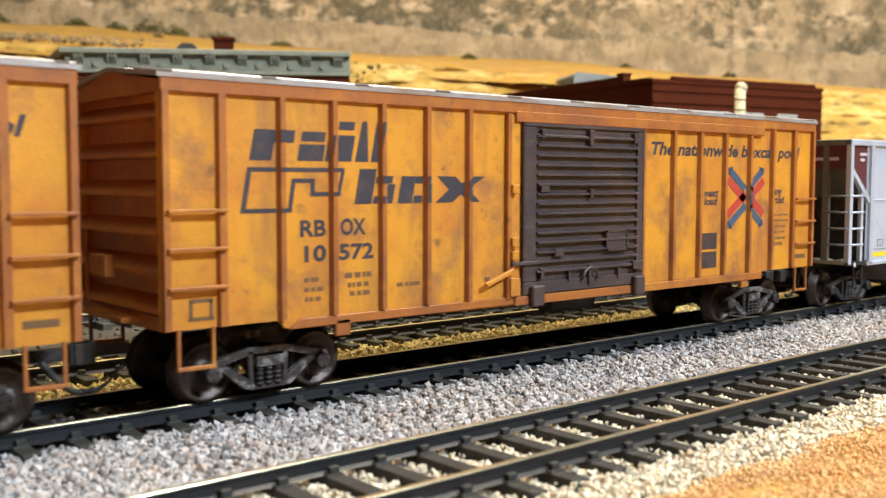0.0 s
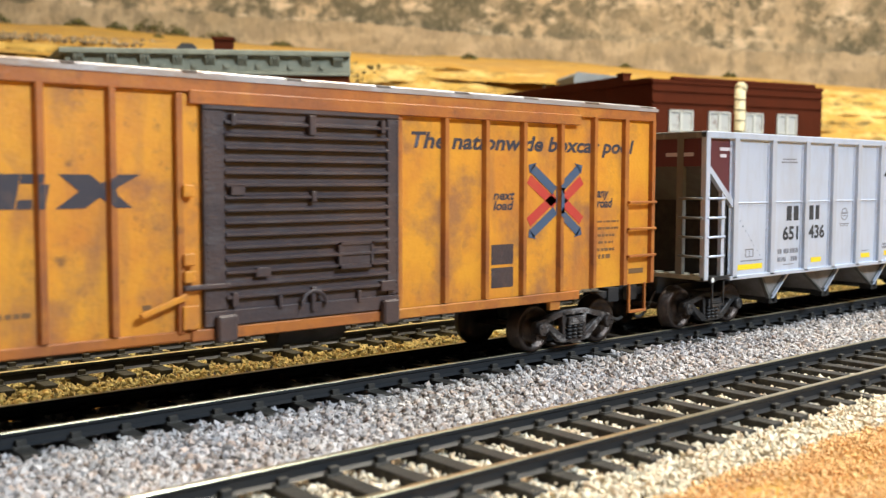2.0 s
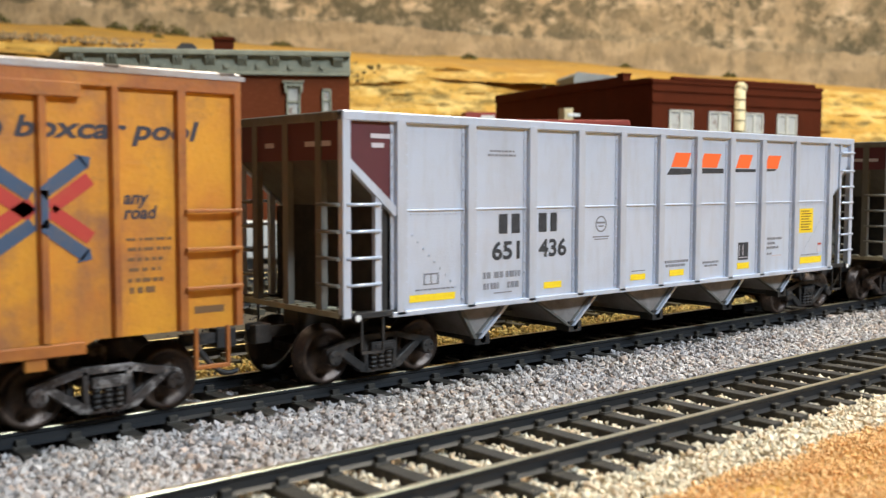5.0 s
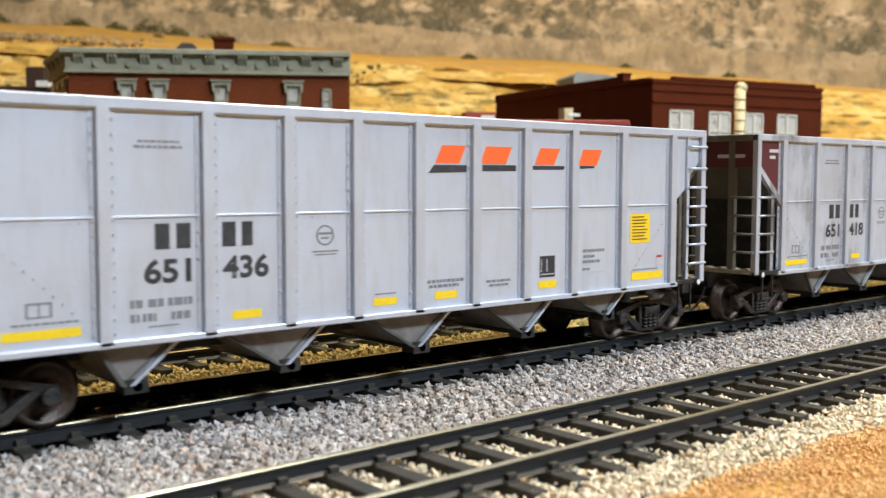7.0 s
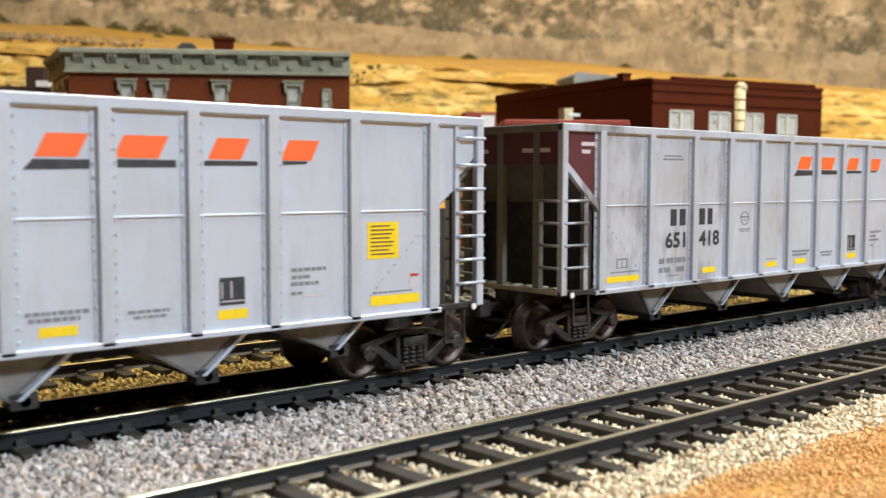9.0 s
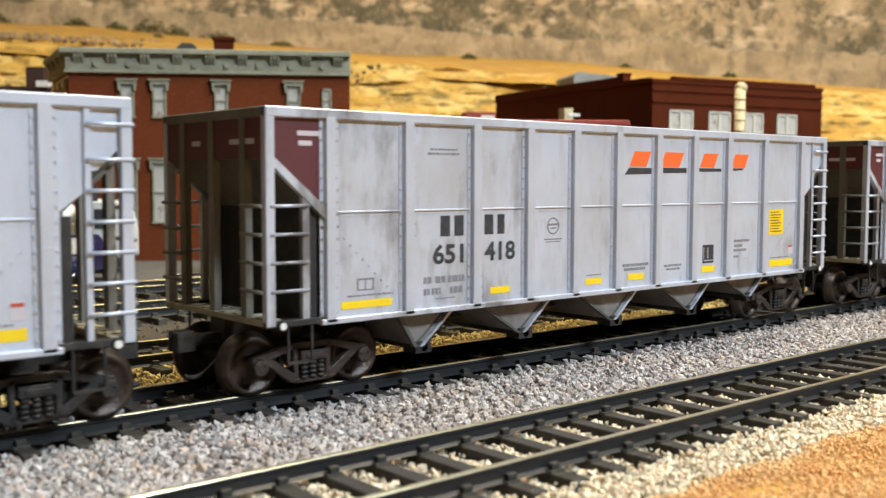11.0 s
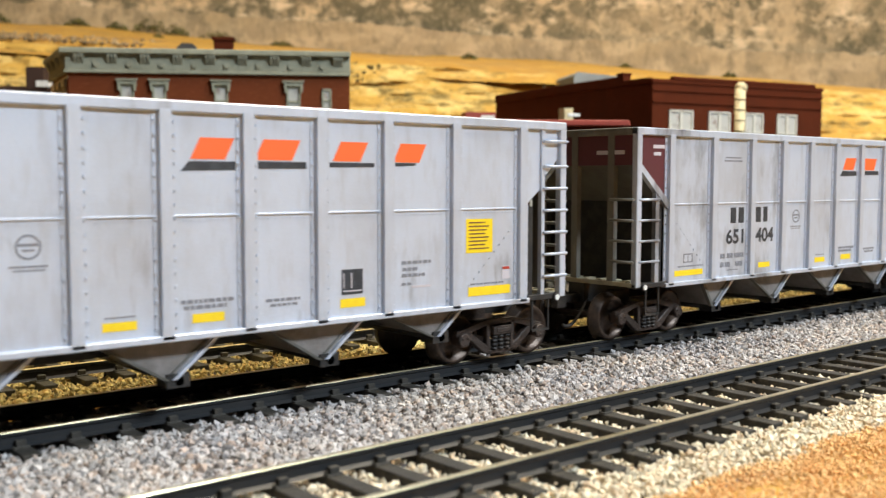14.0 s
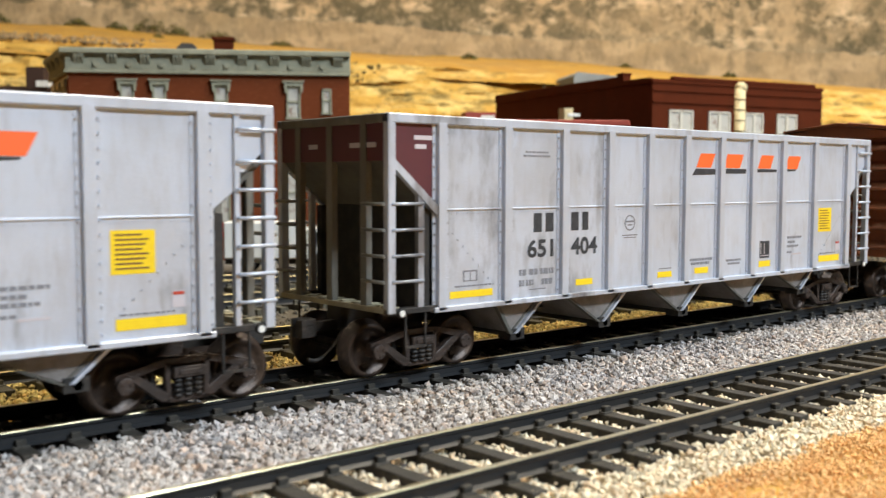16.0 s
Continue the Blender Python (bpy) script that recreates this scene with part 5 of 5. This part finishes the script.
def long_store():
    b = thing_at("maroon_store", "long low maroon brick store with tall cream windows", "building", 107.3, 520, -14, "town buildings")
    part("wall", made(box, 0, 120, 0, 162, -3.3, 87.5), M_BRICKDARK, b)
    for bounds in ((-0.6, 120.6, -0.6, 2.5, 86.5, 88.6), (13, 114, -1.0, 2.6, 88.5, 90.2), (-0.6, 2.5, 24, 162.6, 86.8, 92.0), (-0.6, 2.5, 2.6, 24, 86.8, 89.4)):
        part("parapet", made(box, *bounds), M_BRICKDARK, b, bevel=0.2)
    for z in (82.5, 76.5):
        part("string_course", made(box, 0.2, 119.8, -0.7, 0.3, z, z + 1.0), M_BRICKDARK, b)
    for x, w in ((18.5, 16), (44.5, 15), (69, 13), (93, 15)):
        for z0, z1 in ((52, 73), (12, 38)):
            sash_window(b, x - w / 4, z0, z1, w / 2, -0.2, False, M_WHITETRIM, M_PANE)
            sash_window(b, x + w / 4, z0, z1, w / 2, -0.2, False, M_WHITETRIM, M_PANE)
    part("roof", made(box, 2, 118, 2, 160, 87.2, 87.8), M_TAR, b)
    c = thing_at("brick_chimney", "square maroon brick chimney on the roof edge", "chimney", 97.0, 545, -14)
    part("shaft", made(box, -2.6, 2.6, -2.6, 2.6, 87.7, 92.6), M_BRICKDARK, c)
    part("cap", made(box, -3.0, 3.0, -3.0, 3.0, 92.6, 93.6), M_BRICKDARK, c)
    p = thing_at("standpipe", "cream ribbed standpipe with a rounded bent head", "pipe", 143, 488, 0)
    bm = bmesh.new()
    rod(bm, (0, 0, -3.2), (0, 0, 80.5), 2.5, 14)
    for k in range(12):
        rod(bm, (0, 0, 20 + k * 5), (0, 0, 20.8 + k * 5), 2.7, 14)
    part("pipe", bm, M_CREAM, p)
    bm = bmesh.new()
    bmesh.ops.create_uvsphere(bm, u_segments=16, v_segments=10, radius=3.0)
    bm.transform(Matrix.Translation((0.6, 0, 80.8)))
    part("head", bm, M_CREAM, p)
    h = thing_at("grey_shed", "small shed with a pale grey roof", "shed", 103, 700, -30)
    part("wall", made(box, -12, 20, 0, 40, 2, 102), M_WHITETRIM, h)
    bm = bmesh.new()
    slab(bm, [(-14, 101.5), (22, 101.5), (22, 108), (-11, 110.5), (-14, 108)], -2, 42)
    part("roof", bm, M_GREYROOF, h)
    r = thing_at("red_depot", "small depot with a red roof beside the maroon store", "building", 57, 470, -38, "town buildings")
    part("wall", made(box, -27, 27, 0, 30, -3.3, 62), M_BRICKDARK, r)
    bm = bmesh.new()
    slab(bm, [(-30, 61.5), (30, 61.5), (29, 64.2), (-29, 64.2)], -3, 33)
    part("roof", bm, M_REDROOF, r, bevel=0.4)
    sash_window(r, -12, 20, 40, 9, -0.2, False, M_WHITETRIM, M_PANE)
    w = thing_at("roof_vent", "cream vent box fixed to the maroon store", "roof vent", 68, 560, -14)
    part("box", made(box, -3.0, 2.6, -3, 3, 62, 76), M_CREAM, w)
    part("lamp_arm", made(box, -1, 7, -3.5, -1, 71.6, 73.2), M_WHITE, w)
    k = thing_at("kiosk", "little red and white kiosk", "kiosk", 22, 590, -30)
    part("wall", made(box, -9, 9, 0, 14, -3.0, 76), M_REDROOF, k)
    part("panel", made(box, 0, 8, -0.6, 0.3, 30, 74), M_WHITE, k)


long_store()


def mixer_truck():
    t = thing_at("mixer_truck", "white concrete mixer truck parked by the road", "truck", -168, 425, -36)
    bm = bmesh.new()
    prof = [(-34, 5.0), (-30, 8.5), (-16, 12.0), (-4, 12.2), (8, 8.0), (13, 4.5), (14, 3.5)]
    n = 20
    rings = [[bm.verts.new((x, r * math.cos(2 * math.pi * i / n), 21 + r * math.sin(2 * math.pi * i / n) - x * 0.12)) for i in range(n)] for x, r in prof]
    for A, B in zip(rings, rings[1:]):
        for i in range(n):
            bm.faces.new((A[i], A[(i + 1) % n], B[(i + 1) % n], B[i])).smooth = True
    bm.faces.new(rings[0])
    bm.faces.new(rings[-1])
    part("drum", bm, M_WHITE, t)
    bm = bmesh.new()
    slab(bm, [(17, 3), (36, 3), (36, 16), (33, 27), (17, 28)], -11, 11)
    cab = part("cab", bm, M_WHITE, t, bevel=0.8)
    part("side_window", made(box, 23, 31, -11.4, -10.6, 16, 24), M_PANEDARK, cab)
    part("chassis", made(box, -34, 36, -7, 7, 2.2, 6), M_UNDER, t)
    part("hopper_bin", made(box, 10, 17, -7, 7, 6, 18), M_CREAM, t, bevel=0.6)
    for x in (-26, -14, 27):
        for s in (-1, 1):
            bm = bmesh.new()
            rod(bm, (x, s * 7.5, 2.6), (x, s * 11, 2.6), 5.6, 16)
            part("wheel", bm, M_UNDER, t)


mixer_truck()


def motor_car():
    c = thing_at("motor_car", "dark blue saloon car facing the tracks", "car", -139.5, 352, -40)
    bm = bmesh.new()
    slab(bm, [(0.2, 1.2), (0, 5.2), (1.2, 7.0), (13, 9.0), (40, 9.4), (47, 8.2), (48, 5), (47.6, 1.2)], -10.2, 10.2, "x")
    body = part("body", bm, M_CARBLUE, c, bevel=1.1)
    bm = bmesh.new()
    lo, hi = [(-9.2, 12), (9.2, 12), (9.2, 43), (-9.2, 43)], [(-7.2, 19.5), (7.2, 19.5), (7.2, 35), (-7.2, 35)]
    vs = [bm.verts.new((x, y, 8.8)) for x, y in lo] + [bm.verts.new((x, y, 15.4)) for x, y in hi]
    for f in ((3, 2, 1, 0), (4, 5, 6, 7), (0, 1, 5, 4), (1, 2, 6, 5), (2, 3, 7, 6), (3, 0, 4, 7)):
        bm.faces.new([vs[i] for i in f])
    part("cabin", bm, M_CARBLUE, body, bevel=0.7)
    bm = bmesh.new()
    slab(bm, [(-8.0, 0.4), (8.0, 0.4), (6.6, 8.8), (-6.6, 8.8)], 0, 0.4)
    glass = part("windscreen", bm, M_PANE, body)
    glass.matrix_basis = shift(0, 11.6, 8.9) @ Matrix.Rotation(-0.85, 4, "X")
    part("grille", made(box, -5.2, 5.2, -0.5, 0.6, 4.2, 6.2), M_UNDER, body)
    for s in (-1, 1):
        bm = bmesh.new()
        rod(bm, (s * 7.4, -0.6, 5.6), (s * 7.4, 0.9, 5.6), 1.5, 12, 1.7)
        part("headlight", bm, M_CHROME, body)
        for y in (10, 38):
            bm = bmesh.new()
            rod(bm, (s * 8.2, y, 1.2), (s * 10.9, y, 1.2), 3.8, 14)
            part("wheel", bm, M_UNDER, c)
    part("bumper", made(box, -10.2, 10.2, -1.2, 0.4, 1.4, 3.2), M_CHROME, body, bevel=0.4)


motor_car()


def white_lorry():
    t = thing_at("box_lorry", "white delivery lorry with red tail lights", "lorry", -66, 420, -38)
    part("cargo_box", made(box, -24, 8, -10, 10, 4, 19), M_WHITE, t, bevel=0.5)
    cab = part("cab", made(box, 9, 22, -9, 9, 3, 17), M_WHITE, t, bevel=1.0)
    part("side_window", made(box, 12, 18, -9.3, -8.6, 10, 15), M_PANEDARK, cab)
    part("chassis", made(box, -24, 22, -6, 6, 1.5, 4.2), M_UNDER, t)
    for z in (13, 16.5):
        part("tail_light", made(box, -25, -23.8, -9.5, -6.5, z, z + 2.2), M_RED, t)
    for x in (-16, 15):
        for s in (-1, 1):
            bm = bmesh.new()
            rod(bm, (x, s * 6.5, 1.6), (x, s * 9.5, 1.6), 4.6, 14)
            part("wheel", bm, M_UNDER, t)


white_lorry()
b = thing_at("barrel", "white barrel beside the road", "barrel", -135, 378, 0)
bm = bmesh.new()
rod(bm, (0, 0, -3.2), (0, 0, 3.2), 2.9, 14)
rod(bm, (0, 0, 3.2), (0, 0, 3.7), 3.1, 14)
part("drum", bm, M_WHITE, b)
b = thing_at("signal_post", "dark post beside the yard tracks", "post", -134, 380, 0)
bm = bmesh.new()
rod(bm, (0, 0, -3.2), (0, 0, 32), 1.4, 10)
box(bm, -3, 3, -1.6, 1.6, 28, 34)
part("mast", bm, M_UNDER, b)


# ---- shrubs on the field ----
def shrub(u, d, z, w, h, seed):
    rng = random.Random(seed)
    x, y = far(u, d)
    s = empty("shrub", "olive green scenic foam shrub on the field", "shrub", "shrubs on the field")
    s.matrix_basis = shift(x, y, z)
    bm = bmesh.new()
    rod(bm, (0, 0, -3), (0, 0, h * 0.5), 1.2, 6, 0.6)
    for k in range(4):
        a = k * 1.7
        rod(bm, (0, 0, h * 0.2), (w * 0.3 * math.cos(a), w * 0.3 * math.sin(a), h * 0.6), 0.6, 5, 0.3)
    part("stem", bm, M_TIE_BROWN, s)
    bm = bmesh.new()
    for k in range(260):
        a, r, t = rng.uniform(0, 6.28), rng.random() ** 0.5, rng.random()
        top = (1 - r * r) ** 0.5 * (0.75 + 0.25 * math.sin(3 * a + seed))
        p = Vector((r * w / 2 * math.cos(a), r * w / 2 * math.sin(a), h * top * (0.25 + 0.75 * t)))
        q = rng.uniform(0.8, 2.0)
        n = [Vector((rng.gauss(0, 1), rng.gauss(0, 1), rng.gauss(0, 1))).normalized() * q for _ in range(4)]
        vs = [bm.verts.new(p + v) for v in n]
        for f in ((0, 1, 2), (0, 2, 3), (0, 3, 1), (1, 3, 2)):
            bm.faces.new([vs[i] for i in f])
    part("crown", bm, M_LEAF, s)


for i, (u, d, w, h) in enumerate(((-392, 1090, 26, 11), (-350, 1090, 24, 10), (-316, 1090, 36, 20), (-285, 1085, 26, 13), (-240, 1080, 40, 12), (-170, 1070, 26, 8), (-478, 1090, 30, 14), (24, 960, 16, 7), (186, 1040, 12, 6), (290, 1030, 16, 8), (-275, 980, 8, 4))):
    shrub(u, d, plateau_height(u, d, 0, 0) - 1, w, h, i + 1)

# ---- the train ----
lead = box_car("weathered yellow-orange box car with a dark brown door", M_YELLOW, M_ORANGE, M_DOOR, True)
main = copy_thing(lead, shift(-213.0, 0, 0))
rust = box_car("rust-brown box car at the rear of the train", M_BROWNCAR, M_BROWNCAR, M_DOOR, False)
hop_a = hopper("clean silver open-top hopper car with orange emblem", M_ALU, M_TRUCKDARK, "651436")
hop_b = hopper("soot-streaked silver open-top hopper car with orange emblem", M_ALU_DIRTY, M_TRUCK, "651418")
hop_c = hopper("dusty silver open-top hopper car with brown trucks", M_ALU_DIRTY, M_TRUCK, "651404")
CARS = ((lead, -410.5), (main, -213.0), (hop_a, -8.8), (hop_b, 186.5), (hop_c, 382.8), (rust, 571.3))
TRAVEL = (-277.8, -261.1, -243.4, -226.3, -209.2, -192.6, -174.9, -158.0, -140.3, -123.0, -105.7, -88.2, -70.7, -53.2, -35.6, -17.8, 0.0, 17.8, 35.5, 53.0, 70.3, 87.4, 104.4, 121.4, 139.1, 156.1, 174.1, 190.9, 207.9, 223.9, 241.5, 258.9, 276.3)  # way gone at every half second


def travelled(t):
    i = min(31, int(t * 2))
    return TRAVEL[i] + (TRAVEL[i + 1] - TRAVEL[i]) * (t * 2 - i)


def motions():
    """The train rolls by; every wheelset turns with the way it has gone."""
    for car, x in CARS:
        walk(car, [(k / 2, shift(x - TRAVEL[k], 0, 0)) for k in range(33)])
        for o in car.children_recursive:
            if o.name.startswith("wheelset"):
                at = o.matrix_basis.translation / MM
                walk(o, [(k * 0.2, shift(at.x, at.y, at.z) @ Matrix.Rotation(-travelled(k * 0.2) / 4.95, 4, "Y")) for k in range(81)])


motions()
